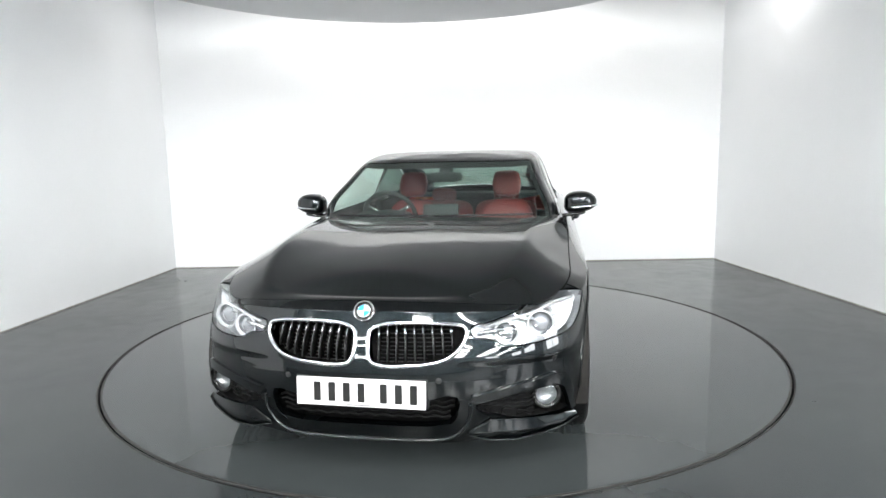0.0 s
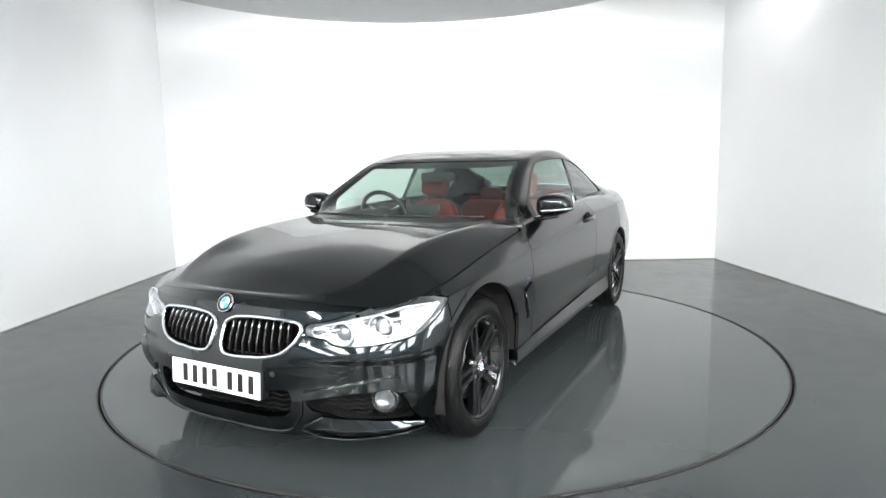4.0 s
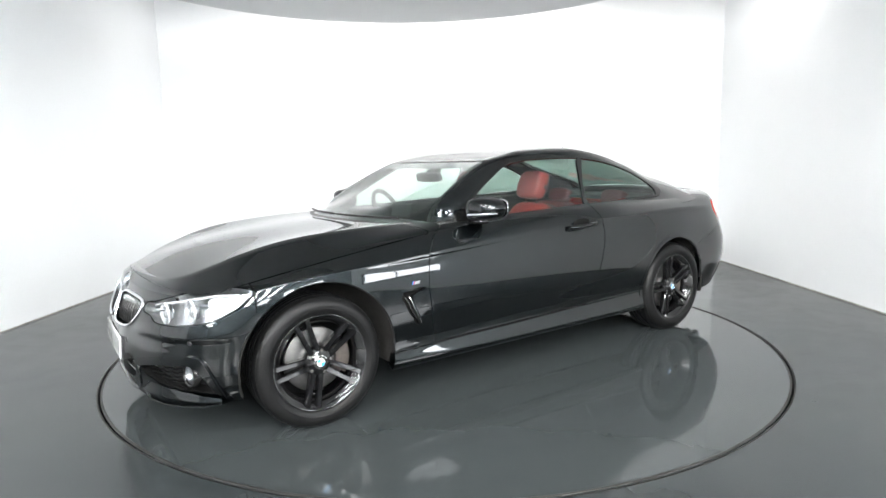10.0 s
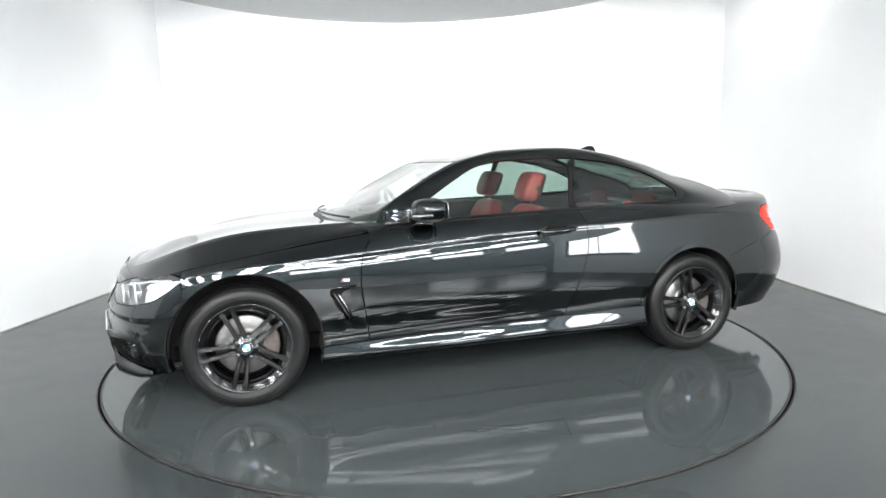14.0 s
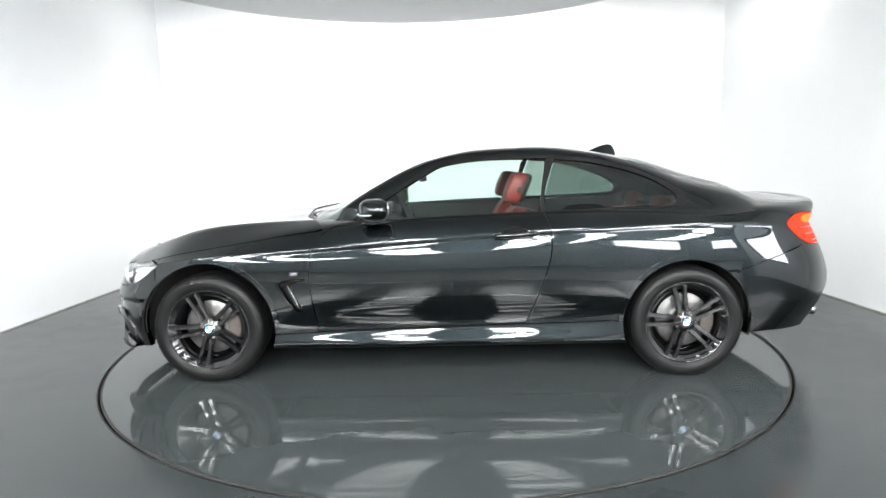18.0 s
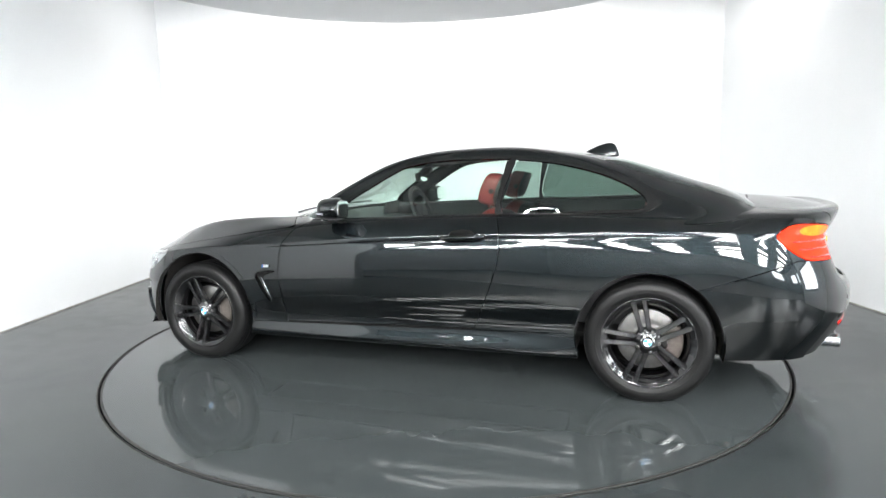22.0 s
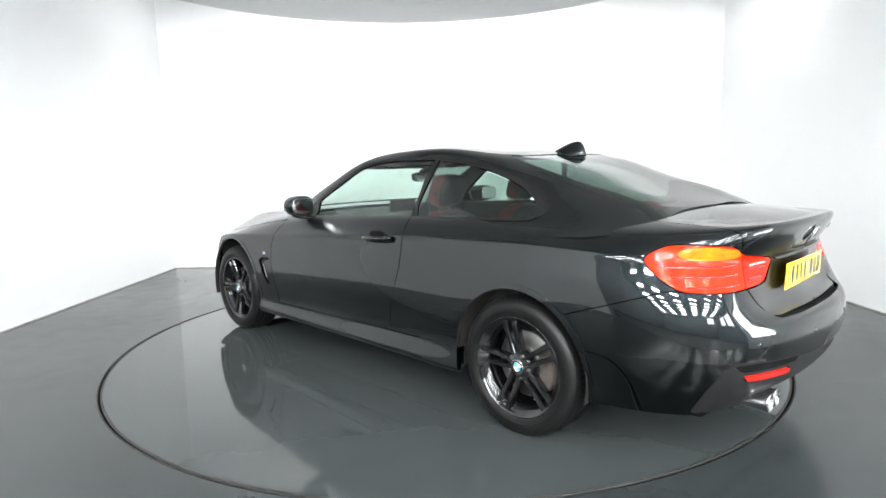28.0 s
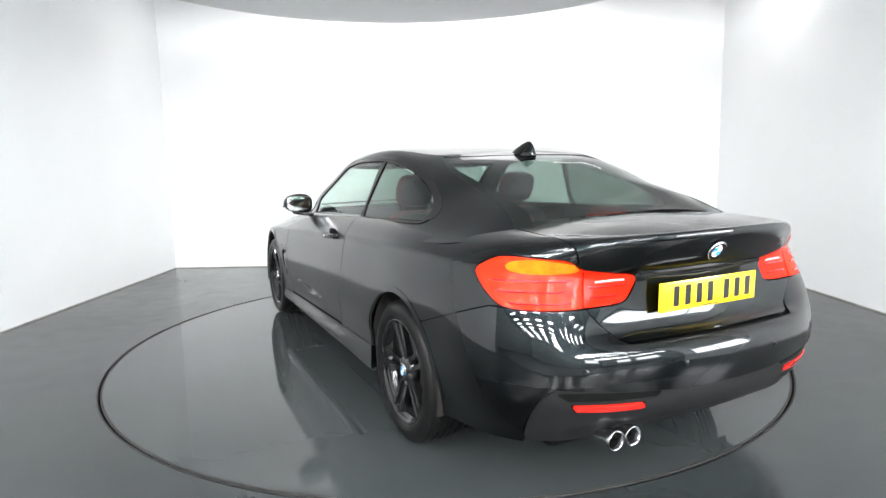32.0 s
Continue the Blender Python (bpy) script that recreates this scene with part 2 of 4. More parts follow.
for ix in range(6):
    for iy in range(13):
        thing(part("strip_lamp", strip, None, m=pose(-7.0 + 2.8 * ix, -5.4 - 1.05 * iy, HZ)), "white strip lamp on the hall roof", "lamp", "hall strip lamps")


def reflected_window(m, w, h):
    ob = thing(part("reflected_window", box_mesh("window_frame", (-w / 2 - 0.06, w / 2 + 0.06, -0.05, 0.0, -h / 2 - 0.06, h / 2 + 0.06), HALLWALL), None, m=m), "bright window out of view, seen only as a reflection in the paint", "window", "hall windows")
    for k in range(2):
        part("pane", box_mesh("pane", (-w / 2 + k * w / 2 + 0.02, k * w / 2 - 0.02, 0.0, 0.02, -h / 2, h / 2), DAYLIGHT), ob)


for y in (-5.2, -10.2, -13.8):
    reflected_window(pose(HX, y, 3.0, 0, 0, 90), 2.6, 1.6)
# glowing pane added on the booth's own side wall, for the door's reflections
reflected_window(pose(3.655, -3.12, 1.12, 0, 0, 90), 1.1, 0.85)
reflected_window(pose(7.0, HY, 3.6, 0, 0, 0), 2.6, 1.7)

# ---- the car: a skin lofted over feature lines, then cut into its panels ----
def spline(pts, t, knots=None, ends=(False, False)):
    """A curve of even curvature through rows of pts at parameters t; an end marked True meets its mirror image across the car's middle."""
    pts = np.asarray(pts, float)
    n = len(pts)
    if knots is None:
        d = np.linalg.norm(np.diff(pts, axis=0), axis=-1)
        knots = np.concatenate([[0], np.cumsum(d.reshape(n - 1, -1).mean(1) ** 0.7)])
    s = np.interp(np.clip(np.asarray(t, float), 0, n - 1), np.arange(n), knots)
    flip = np.array([1.0, -1.0, 1.0])
    q, k = pts, np.asarray(knots, float)
    m = min(4, n - 1)
    if ends[0]:
        q, k = np.concatenate([pts[1:m + 1][::-1] * flip, q]), np.concatenate([(2 * knots[0] - knots[1:m + 1])[::-1], k])
    if ends[1]:
        q, k = np.concatenate([q, pts[-m - 1:-1][::-1] * flip]), np.concatenate([k, (2 * knots[-1] - knots[-m - 1:-1])[::-1]])
    n = len(q)
    h = np.diff(k)
    flat = q.reshape(n, -1)
    a, r = np.eye(n), np.zeros_like(flat)
    for i in range(1, n - 1):
        a[i, i - 1], a[i, i], a[i, i + 1] = h[i - 1], 2 * (h[i - 1] + h[i]), h[i]
        r[i] = 6 * ((flat[i + 1] - flat[i]) / h[i] - (flat[i] - flat[i - 1]) / h[i - 1])
    bend = np.linalg.solve(a, r)
    i = np.clip(np.searchsorted(k, s, side="right") - 1, 0, n - 2)
    w, v, hh = (s - k[i])[:, None], (k[i + 1] - s)[:, None], h[i][:, None]
    out = (bend[i] * v ** 3 + bend[i + 1] * w ** 3) / (6 * hh) + (flat[i] / hh - bend[i] * hh / 6) * v + (flat[i + 1] / hh - bend[i + 1] * hh / 6) * w
    return out.reshape((len(s),) + q.shape[1:])


class Skin:
    """Points with their loft coordinates and normals, and faces over them."""

    def __init__(self, pos, uv, nor, faces):
        self.pos, self.uv, self.nor, self.faces = pos, uv, nor, faces

    def cut(self, fn):
        """The part of the skin where fn(x, y, z, u, v) < 0, cut along fn = 0."""
        p, w = self.pos, self.uv
        d = fn(p[:, 0], p[:, 1], p[:, 2], w[:, 0], w[:, 1])
        pos, uv, nor = list(p), list(w), list(self.nor)
        seen, faces = {}, []
        neg = d < 0

        def mid(a, b):
            k = (min(a, b), max(a, b))
            if k not in seen:
                a, b = k
                s = d[a] / (d[a] - d[b])
                seen[k] = len(pos)
                pos.append(p[a] + (p[b] - p[a]) * s)
                uv.append(w[a] + (w[b] - w[a]) * s)
                nor.append(self.nor[a] + (self.nor[b] - self.nor[a]) * s)
            return seen[k]

        for f in self.faces:
            k = [neg[i] for i in f]
            if all(k):
                faces.append(f)
            elif any(k):
                out = []
                for q, a in enumerate(f):
                    b = f[(q + 1) % len(f)]
                    if neg[a]:
                        out.append(a)
                    if neg[a] != neg[b]:
                        out.append(mid(a, b))
                if len(out) > 2:
                    faces.append(tuple(out))
        used = sorted({i for f in faces for i in f})
        at = {i: k for k, i in enumerate(used)}
        if not used:
            return Skin(np.zeros((0, 3)), np.zeros((0, 2)), np.zeros((0, 3)), [])
        return Skin(np.array(pos)[used], np.array(uv)[used], np.array(nor)[used], [tuple(at[i] for i in f) for f in faces])

    def shifted(self, d):
        return Skin(self.pos + self.nor * d, self.uv, self.nor, self.faces)

    def data(self, flange=0.014, side=1, off=0.0):
        """Vertices and faces, with a folded edge all round of that depth."""
        pos = self.pos + self.nor * off
        verts, faces = [tuple(q) for q in pos], list(self.faces)
        if flange:
            edges = {}
            for f in self.faces:
                for a, b in zip(f, f[1:] + f[:1]):
                    edges[(a, b)] = 1
            rim = [(a, b) for a, b in edges if (b, a) not in edges]
            at = {}
            for a, b in rim:
                if abs(pos[a][1]) < 1e-4 and abs(pos[b][1]) < 1e-4:
                    continue
                for i in (a, b):
                    if i not in at:
                        at[i] = (len(verts), len(verts) + 1)
                        verts += [tuple(pos[i]), tuple(pos[i] - self.nor[i] * flange)]
                faces.append((at[b][0], at[a][0], at[a][1], at[b][1]))
        return mirrored(verts, faces) if side < 0 else (verts, faces)


def loft(levels, su, sv, crease=(), span=None, rise=None, shape=None):
    """A skin over rows of points: su steps from station to station, sv from level to level. crease: levels with a sharp line."""
    net = np.array(levels, float)
    nl, ns = net.shape[:2]
    u0, u1 = span or (0, ns - 1)
    us = np.linspace(u0, u1, round((u1 - u0) * su) + 1)
    steps = np.linalg.norm(np.diff(net, axis=1), axis=2).mean(0) ** 0.7
    knots = np.concatenate([[0], np.cumsum(steps)])
    lines = np.stack([spline(net[j], us, knots, (True, True)) for j in range(nl)])
    cuts = [0, *crease, nl - 1]
    rows, vs = [], []
    for a, b in zip(cuts, cuts[1:]):
        t = np.linspace(0, b - a, (b - a) * sv + 1)
        q = spline(lines[a:b + 1], t, None, (False, b == nl - 1))
        skip = 1 if rows else 0
        rows.append(q[skip:])
        vs += list(t[skip:] + a)
    grid, vs = np.concatenate(rows), np.array(vs)
    if rise:
        keep = (vs >= rise[0]) & (vs <= rise[1])
        grid, vs = grid[keep], vs[keep]
    if shape:
        shape(grid, us, vs)
    nv, nu = grid.shape[:2]
    du, dv = np.gradient(grid, axis=1), np.gradient(grid, axis=0)
    n = np.cross(du, dv)
    n /= np.linalg.norm(n, axis=2, keepdims=True) + 1e-12
    uv = np.stack(np.meshgrid(us, vs), -1)
    faces = [(j * nu + i, j * nu + i + 1, (j + 1) * nu + i + 1, (j + 1) * nu + i) for j in range(nv - 1) for i in range(nu - 1)]
    return Skin(grid.reshape(-1, 3), uv.reshape(-1, 2), n.reshape(-1, 3), faces)


# feature lines from the middle of the nose round the flank to the middle of the tail
LIP = [(2.15, 0, 0.19), (2.135, 0.3, 0.19), (2.05, 0.56, 0.2), (1.93, 0.735, 0.215), (1.74, 0.845, 0.225), (1.405, 0.89, 0.215), (0.95, 0.888, 0.208), (0.4, 0.886, 0.21), (-0.15, 0.886, 0.212), (-0.65, 0.886, 0.214), (-1.08, 0.89, 0.218), (-1.45, 0.899, 0.238), (-1.775, 0.8579, 0.258), (-2.025, 0.7989, 0.262), (-2.224, 0.648, 0.268), (-2.292, 0.3649, 0.275), (-2.311, 0, 0.275)]
SILL = [(2.18, 0, 0.3), (2.163, 0.3, 0.3), (2.075, 0.57, 0.305), (1.945, 0.755, 0.31), (1.745, 0.862, 0.31), (1.405, 0.903, 0.305), (0.95, 0.895, 0.305), (0.4, 0.882, 0.312), (-0.15, 0.882, 0.32), (-0.65, 0.884, 0.33), (-1.08, 0.896, 0.345), (-1.45, 0.905, 0.35), (-1.786, 0.8686, 0.35), (-2.054, 0.8251, 0.35), (-2.261, 0.6767, 0.35), (-2.378, 0.3773, 0.352), (-2.409, 0, 0.352)]
LOW = [(2.19, 0, 0.45), (2.17, 0.3, 0.45), (2.08, 0.58, 0.45), (1.948, 0.765, 0.45), (1.745, 0.87, 0.455), (1.405, 0.908, 0.455), (0.95, 0.908, 0.455), (0.4, 0.902, 0.46), (-0.15, 0.902, 0.465), (-0.65, 0.905, 0.475), (-1.08, 0.912, 0.48), (-1.45, 0.912, 0.48), (-1.799, 0.8881, 0.48), (-2.08, 0.8522, 0.48), (-2.302, 0.7007, 0.48), (-2.423, 0.3875, 0.48), (-2.458, 0, 0.48)]
MID = [(2.16, 0, 0.57), (2.142, 0.3, 0.57), (2.06, 0.58, 0.57), (1.938, 0.757, 0.575), (1.735, 0.868, 0.59), (1.405, 0.912, 0.61), (0.95, 0.914, 0.615), (0.4, 0.912, 0.62), (-0.15, 0.912, 0.63), (-0.65, 0.913, 0.64), (-1.08, 0.914, 0.65), (-1.45, 0.914, 0.65), (-1.8, 0.893, 0.64), (-2.083, 0.855, 0.63), (-2.299, 0.697, 0.62), (-2.408, 0.389, 0.632), (-2.442, 0, 0.632)]
HIP = [(2.13, 0, 0.64), (2.113, 0.3, 0.64), (2.035, 0.57, 0.64), (1.918, 0.745, 0.645), (1.722, 0.862, 0.66), (1.405, 0.908, 0.69), (0.95, 0.909, 0.705), (0.4, 0.904, 0.725), (-0.15, 0.903, 0.745), (-0.65, 0.903, 0.765), (-1.08, 0.902, 0.775), (-1.45, 0.903, 0.775), (-1.8, 0.885, 0.75), (-2.067, 0.842, 0.725), (-2.277, 0.686, 0.705), (-2.322, 0.386, 0.676), (-2.34, 0, 0.674)]
SWAGE = [(2.102, 0, 0.705), (2.085, 0.3, 0.703), (2.005, 0.56, 0.698), (1.895, 0.728, 0.7), (1.705, 0.85, 0.722), (1.405, 0.893, 0.762), (0.95, 0.897, 0.785), (0.4, 0.89, 0.82), (-0.15, 0.885, 0.857), (-0.65, 0.887, 0.882), (-1.08, 0.885, 0.898), (-1.45, 0.879, 0.91), (-1.8, 0.854, 0.905), (-2.03, 0.8, 0.895), (-2.205, 0.655, 0.885), (-2.294, 0.37, 0.87), (-2.314, 0, 0.868)]
EDGE = [(2.062, 0, 0.737), (2.045, 0.3, 0.732), (1.969, 0.565, 0.712), (1.872, 0.704, 0.708), (1.684, 0.794, 0.751), (1.405, 0.812, 0.8), (0.95, 0.815, 0.87), (0.4, 0.812, 0.93), (-0.15, 0.808, 0.96), (-0.65, 0.795, 0.978), (-1.08, 0.78, 0.985), (-1.45, 0.77, 0.985), (-1.8, 0.765, 0.978), (-2.04, 0.735, 0.975), (-2.245, 0.598, 0.985), (-2.358, 0.36, 0.995), (-2.385, 0, 0.998)]
CREST = [(2.02, 0, 0.744), (2, 0.28, 0.744), (1.925, 0.48, 0.761), (1.8, 0.55, 0.809), (1.62, 0.59, 0.87), (1.37, 0.61, 0.918), (0.93, 0.64, 0.946), (0.4, 0.66, 0.958), (-0.15, 0.66, 0.97), (-0.65, 0.65, 0.98), (-1.08, 0.64, 0.985), (-1.45, 0.63, 0.995), (-1.78, 0.62, 1.012), (-2, 0.58, 1.015), (-2.19, 0.47, 1.008), (-2.3, 0.28, 1.008), (-2.325, 0, 1.01)]
INNER = [(1.96, 0, 0.772), (1.93, 0.2, 0.778), (1.86, 0.32, 0.798), (1.72, 0.36, 0.839), (1.54, 0.38, 0.88), (1.3, 0.4, 0.916), (0.92, 0.42, 0.941), (0.4, 0.4, 0.962), (-0.15, 0.4, 0.975), (-0.65, 0.4, 0.98), (-1.08, 0.4, 0.99), (-1.45, 0.4, 1.01), (-1.76, 0.38, 1.04), (-1.95, 0.34, 1.036), (-2.1, 0.28, 1.031), (-2.2, 0.16, 1.028), (-2.22, 0, 1.027)]
SPINE = [(1.9, 0, 0.8), (1.86, 0, 0.817), (1.78, 0, 0.842), (1.64, 0, 0.874), (1.46, 0, 0.904), (1.23, 0, 0.928), (0.91, 0, 0.948), (0.4, 0, 0.964), (-0.15, 0, 0.975), (-0.65, 0, 0.98), (-1.08, 0, 0.99), (-1.45, 0, 1.02), (-1.74, 0, 1.062), (-1.89, 0, 1.052), (-2, 0, 1.048), (-2.08, 0, 1.043), (-2.1, 0, 1.041)]
LEDGE = [tuple(0.5 * (a + b) for a, b in zip(p, q)) for p, q in zip(LIP, SILL)]
for k, y, z in ((5, .902, .245), (6, .904, .240), (7, .905, .240), (8, .905, .241), (9, .905, .242), (10, .906, .246)):
    LEDGE[k] = (LEDGE[k][0], y, z)
LINES = [LIP, LEDGE, SILL, LOW, MID, HIP, SWAGE, EDGE, CREST, INNER, SPINE]


def tuck(grid, us, vs):
    """A hollow just below the shoulder crease of the doors and rear wings."""
    ramp = lambda q, a, b: np.clip((q - a) / (b - a), 0, 1) ** 2 * (3 - 2 * np.clip((q - a) / (b - a), 0, 1))
    along = ramp(us, 5.4, 6.4) * (1 - ramp(us, 11.3, 12.8)) * (1 - 0.55 * ramp(us, 8.6, 9.6))
    w = vs - 5
    deep = np.where((w > 0) & (w < 1), np.minimum((1 - w) / 0.14, np.clip((w - 0.25) / 0.6, 0, 1) ** 1.3), 0)
    grid[:, :, 1] -= 0.0075 * deep[:, None] * along[None, :]


hull = loft(LINES, 12, 8, (6, 8), shape=tuck)


def fold(grid, us, vs):
    """A sharp fold across the bumper's corner, under the headlamp, with a hollow below it."""
    step = lambda q, a, b: np.clip((q - a) / (b - a), 0, 1)
    along = step(us, 1.1, 1.8) * (1 - step(us, 3.3, 4.2))
    w = vs[:, None] - (3.72 - 0.06 * us[None, :])
    swell = np.where(w > 0, 0.005 * np.exp(-(w / 0.45) ** 2), 0.005 * (1 - step(-w, 0, 0.22)))
    swell = swell - 0.003 * step(-w, 0.05, 0.22) * (1 - step(-w, 0.5, 0.9))
    out = grid[:, :, :2] - np.array([1.25, 0])
    out /= np.linalg.norm(out, axis=2, keepdims=True)
    grid[:, :, :2] += out * (swell * along[None, :])[:, :, None]


nose_skin = loft(LINES, 34, 20, (6,), (0, 4.7), (0, 8), fold)
tail_skin = loft(LINES, 30, 16, (6,), (11.3, 16), (0, 8))

BASE = [(0.9, 0, 0.952), (0.865, 0.35, 0.95), (0.76, 0.62, 0.945), (0.56, 0.752, 0.94), (0.25, 0.778, 0.953), (-0.2, 0.778, 0.965), (-0.62, 0.768, 0.98), (-1, 0.764, 0.98), (-1.4, 0.822, 0.946), (-1.8, 0.79, 0.966), (-1.93, 0.6, 1.01), (-1.92, 0.3, 1.05), (-1.945, 0, 1.057)]
FOOT = [(0.755, 0, 1.008), (0.735, 0.345, 1.007), (0.655, 0.6, 1.006), (0.545, 0.716, 1.036), (0.195, 0.752, 1.006), (-0.225, 0.752, 1.019), (-0.626, 0.744, 1.031), (-0.995, 0.737, 1.034), (-1.335, 0.722, 1.041), (-1.595, 0.665, 1.061), (-1.72, 0.49, 1.116), (-1.785, 0.275, 1.109), (-1.81, 0, 1.098)]
BLEND = [tuple(0.5 * (a + b) for a, b in zip(p, q)) for p, q in zip(BASE, FOOT)]
BLEND[8], BLEND[9], BLEND[10], BLEND[11] = (-1.372, .772, .986), (-1.70, .733, 1.003), (-1.818, .548, 1.069), (-1.853, .288, 1.082)
HALF = [(0.5, 0, 1.108), (0.486, 0.33, 1.11), (0.44, 0.54, 1.132), (0.355, 0.65, 1.166), (0.085, 0.698, 1.13), (-0.28, 0.701, 1.141), (-0.64, 0.696, 1.148), (-0.98, 0.684, 1.144), (-1.25, 0.665, 1.136), (-1.42, 0.585, 1.15), (-1.52, 0.44, 1.179), (-1.57, 0.25, 1.183), (-1.585, 0, 1.176)]
RAIL = [(0.13, 0, 1.284), (0.13, 0.3, 1.283), (0.138, 0.485, 1.283), (0.105, 0.586, 1.289), (-0.065, 0.616, 1.305), (-0.36, 0.622, 1.325), (-0.65, 0.615, 1.326), (-0.93, 0.595, 1.298), (-1.1, 0.565, 1.27), (-1.19, 0.52, 1.261), (-1.23, 0.4, 1.284), (-1.245, 0.2, 1.287), (-1.25, 0, 1.285)]
DOME = [(0.02, 0, 1.322), (0.015, 0.25, 1.322), (0, 0.4, 1.326), (-0.05, 0.505, 1.332), (-0.155, 0.53, 1.349), (-0.38, 0.54, 1.362), (-0.65, 0.535, 1.362), (-0.88, 0.5, 1.336), (-1, 0.465, 1.319), (-1.06, 0.4, 1.313), (-1.085, 0.3, 1.314), (-1.095, 0.15, 1.316), (-1.1, 0, 1.318)]
RIDGE = [(-0.04, 0, 1.341), (-0.07, 0, 1.346), (-0.1, 0, 1.351), (-0.15, 0, 1.357), (-0.24, 0, 1.366), (-0.4, 0, 1.373), (-0.6, 0, 1.371), (-0.78, 0, 1.359), (-0.87, 0, 1.35), (-0.92, 0, 1.343), (-0.95, 0, 1.339), (-0.97, 0, 1.336), (-0.98, 0, 1.335)]
dome = loft([BASE, BLEND, FOOT, HALF, RAIL, DOME, RIDGE], 18, 12)


# ---- outlines on the skin ----
def sd_poly(px, py, poly):
    """Signed distance to a closed outline, negative inside."""
    q = np.asarray(poly, float)
    best, inside = np.full(len(px), 1e9), np.zeros(len(px), bool)
    for (ax, ay), (bx, by) in zip(q, np.roll(q, -1, 0)):
        ex, ey = bx - ax, by - ay
        s = np.clip(((px - ax) * ex + (py - ay) * ey) / (ex * ex + ey * ey + 1e-12), 0, 1)
        best = np.minimum(best, np.hypot(px - ax - s * ex, py - ay - s * ey))
        hit = ((ay > py) != (by > py)) & (px < (bx - ax) * (py - ay) / (by - ay + 1e-12) + ax)
        inside ^= hit
    return np.where(inside, -best, best)


def rounded(pts, n=5, k=0.0):
    """A closed outline drawn smoothly through its corners."""
    p = np.asarray(pts, float)
    m = len(p)
    out = []
    for i in range(m):
        a, b, c, d = p[i - 1], p[i], p[(i + 1) % m], p[(i + 2) % m]
        for j in range(n):
            s = j / n
            out.append(0.5 * (2 * b + (c - a) * s + (2 * a - 5 * b + 4 * c - d) * s * s + (3 * b - a - 3 * c + d) * s ** 3))
    return np.array(out)


ARC = 0.0157   # metres for a degree round the nose and the tail


def nose(x, y):
    return np.degrees(np.arctan2(y, x - 1.2)) * ARC


def tail(x, y):
    return np.degrees(np.arctan2(y, -1.5 - x)) * ARC


def outline(deg_z, n=5, curved=True):
    p = [(a * ARC, z) for a, z in deg_z]
    return rounded(p, n) if curved else np.array(p)


HEADLAMP = outline([(25.9, .650), (30.6, .665), (39.3, .704), (47.6, .729), (55, .733), (60.3, .719), (58.3, .685), (55.4, .645), (50.2, .598), (42, .577), (36, .572), (32, .578), (29.4, .600), (25.7, .612)])
KIDNEY = outline([(1.5, .600), (2.1, .638), (5.2, .659), (11, .665), (17, .664), (22.4, .657), (24.4, .640), (23.6, .597), (20.3, .542), (16, .519), (10, .511), (4.5, .510), (2.1, .530)])
INTAKE = np.array([(a * ARC, z) for a, z in [(-4, .372), (15, .375), (19, .392), (21.3, .388), (21.8, .36), (21.2, .305), (20, .279), (15, .270), (-4, .268)]])
POCKET = outline([(25.6, .352), (30, .374), (34.6, .386), (40, .394), (43.4, .395), (45.6, .377), (47.2, .334), (48.6, .290), (49.3, .258), (44, .264), (38, .270), (33, .284), (30.5, .302), (27, .318)])
BROW = outline([(24.4, .392), (30, .410), (36.7, .428), (43.7, .442), (46.2, .434), (47.7, .406), (49.8, .324), (51.7, .231), (50.1, .262), (48.3, .304), (46.0, .378), (43.6, .400), (34.6, .391), (24.6, .360)], curved=False)
TAILLAMP = outline([(59.4, .889), (56.4, .927), (52.4, .946), (44.8, .943), (38.5, .930), (35.5, .898), (29, .881), (23.2, .868), (22.6, .852), (24.0, .810), (26.4, .771), (35.3, .766), (43, .766), (50.6, .771), (54.2, .796), (57.2, .838)])
AMBERBAND = outline([(52, .912), (49.8, .930), (45, .935), (40, .926), (36.9, .914), (36.7, .893), (40, .886), (46, .884), (50.4, .893)])
REFLEX = outline([(22.5, .408), (30, .408), (37.1, .413), (38.0, .440), (30, .437), (22.7, .434)], curved=False)
SLOT = outline([(20, .448), (38.2, .453), (40.6, .484), (34.7, .486), (19, .468)], curved=False)
DIFFUSER = outline([(-30, .458), (14, .468), (34.7, .497), (40.5, .503), (43.3, .470), (46.0, .385), (47.9, .29), (46.6, .20), (-30, .20)], curved=False)
VENT = rounded([(.958, .608), (.90, .627), (.824, .633), (.817, .620), (.880, .608), (.902, .585), (.869, .516), (.831, .436), (.842, .425), (.872, .442), (.906, .492), (.942, .556)], 4)
DLO = rounded([(.575, .934), (.36, .943), (-.10, .957), (-.57, .974), (-1.0, .988), (-1.33, .999), (-1.42, 1.022), (-1.452, 1.055), (-1.395, 1.103), (-1.25, 1.180), (-1.09, 1.235), (-.88, 1.279), (-.655, 1.305), (-.36, 1.306), (-.218, 1.301), (-.083, 1.287), (.034, 1.262), (.168, 1.192), (.274, 1.131), (.371, 1.070), (.435, 1.028), (.50, .980)], 4)
DOORGLASS = rounded([(.345, .954), (0, .964), (-.545, .981), (-.560, 1.0), (-.605, 1.27), (-.615, 1.290), (-.36, 1.291), (-.2, 1.285), (-.083, 1.272), (.03, 1.246), (.165, 1.174), (.27, 1.112), (.345, 1.065), (.378, 1.038), (.362, .975)], 4)
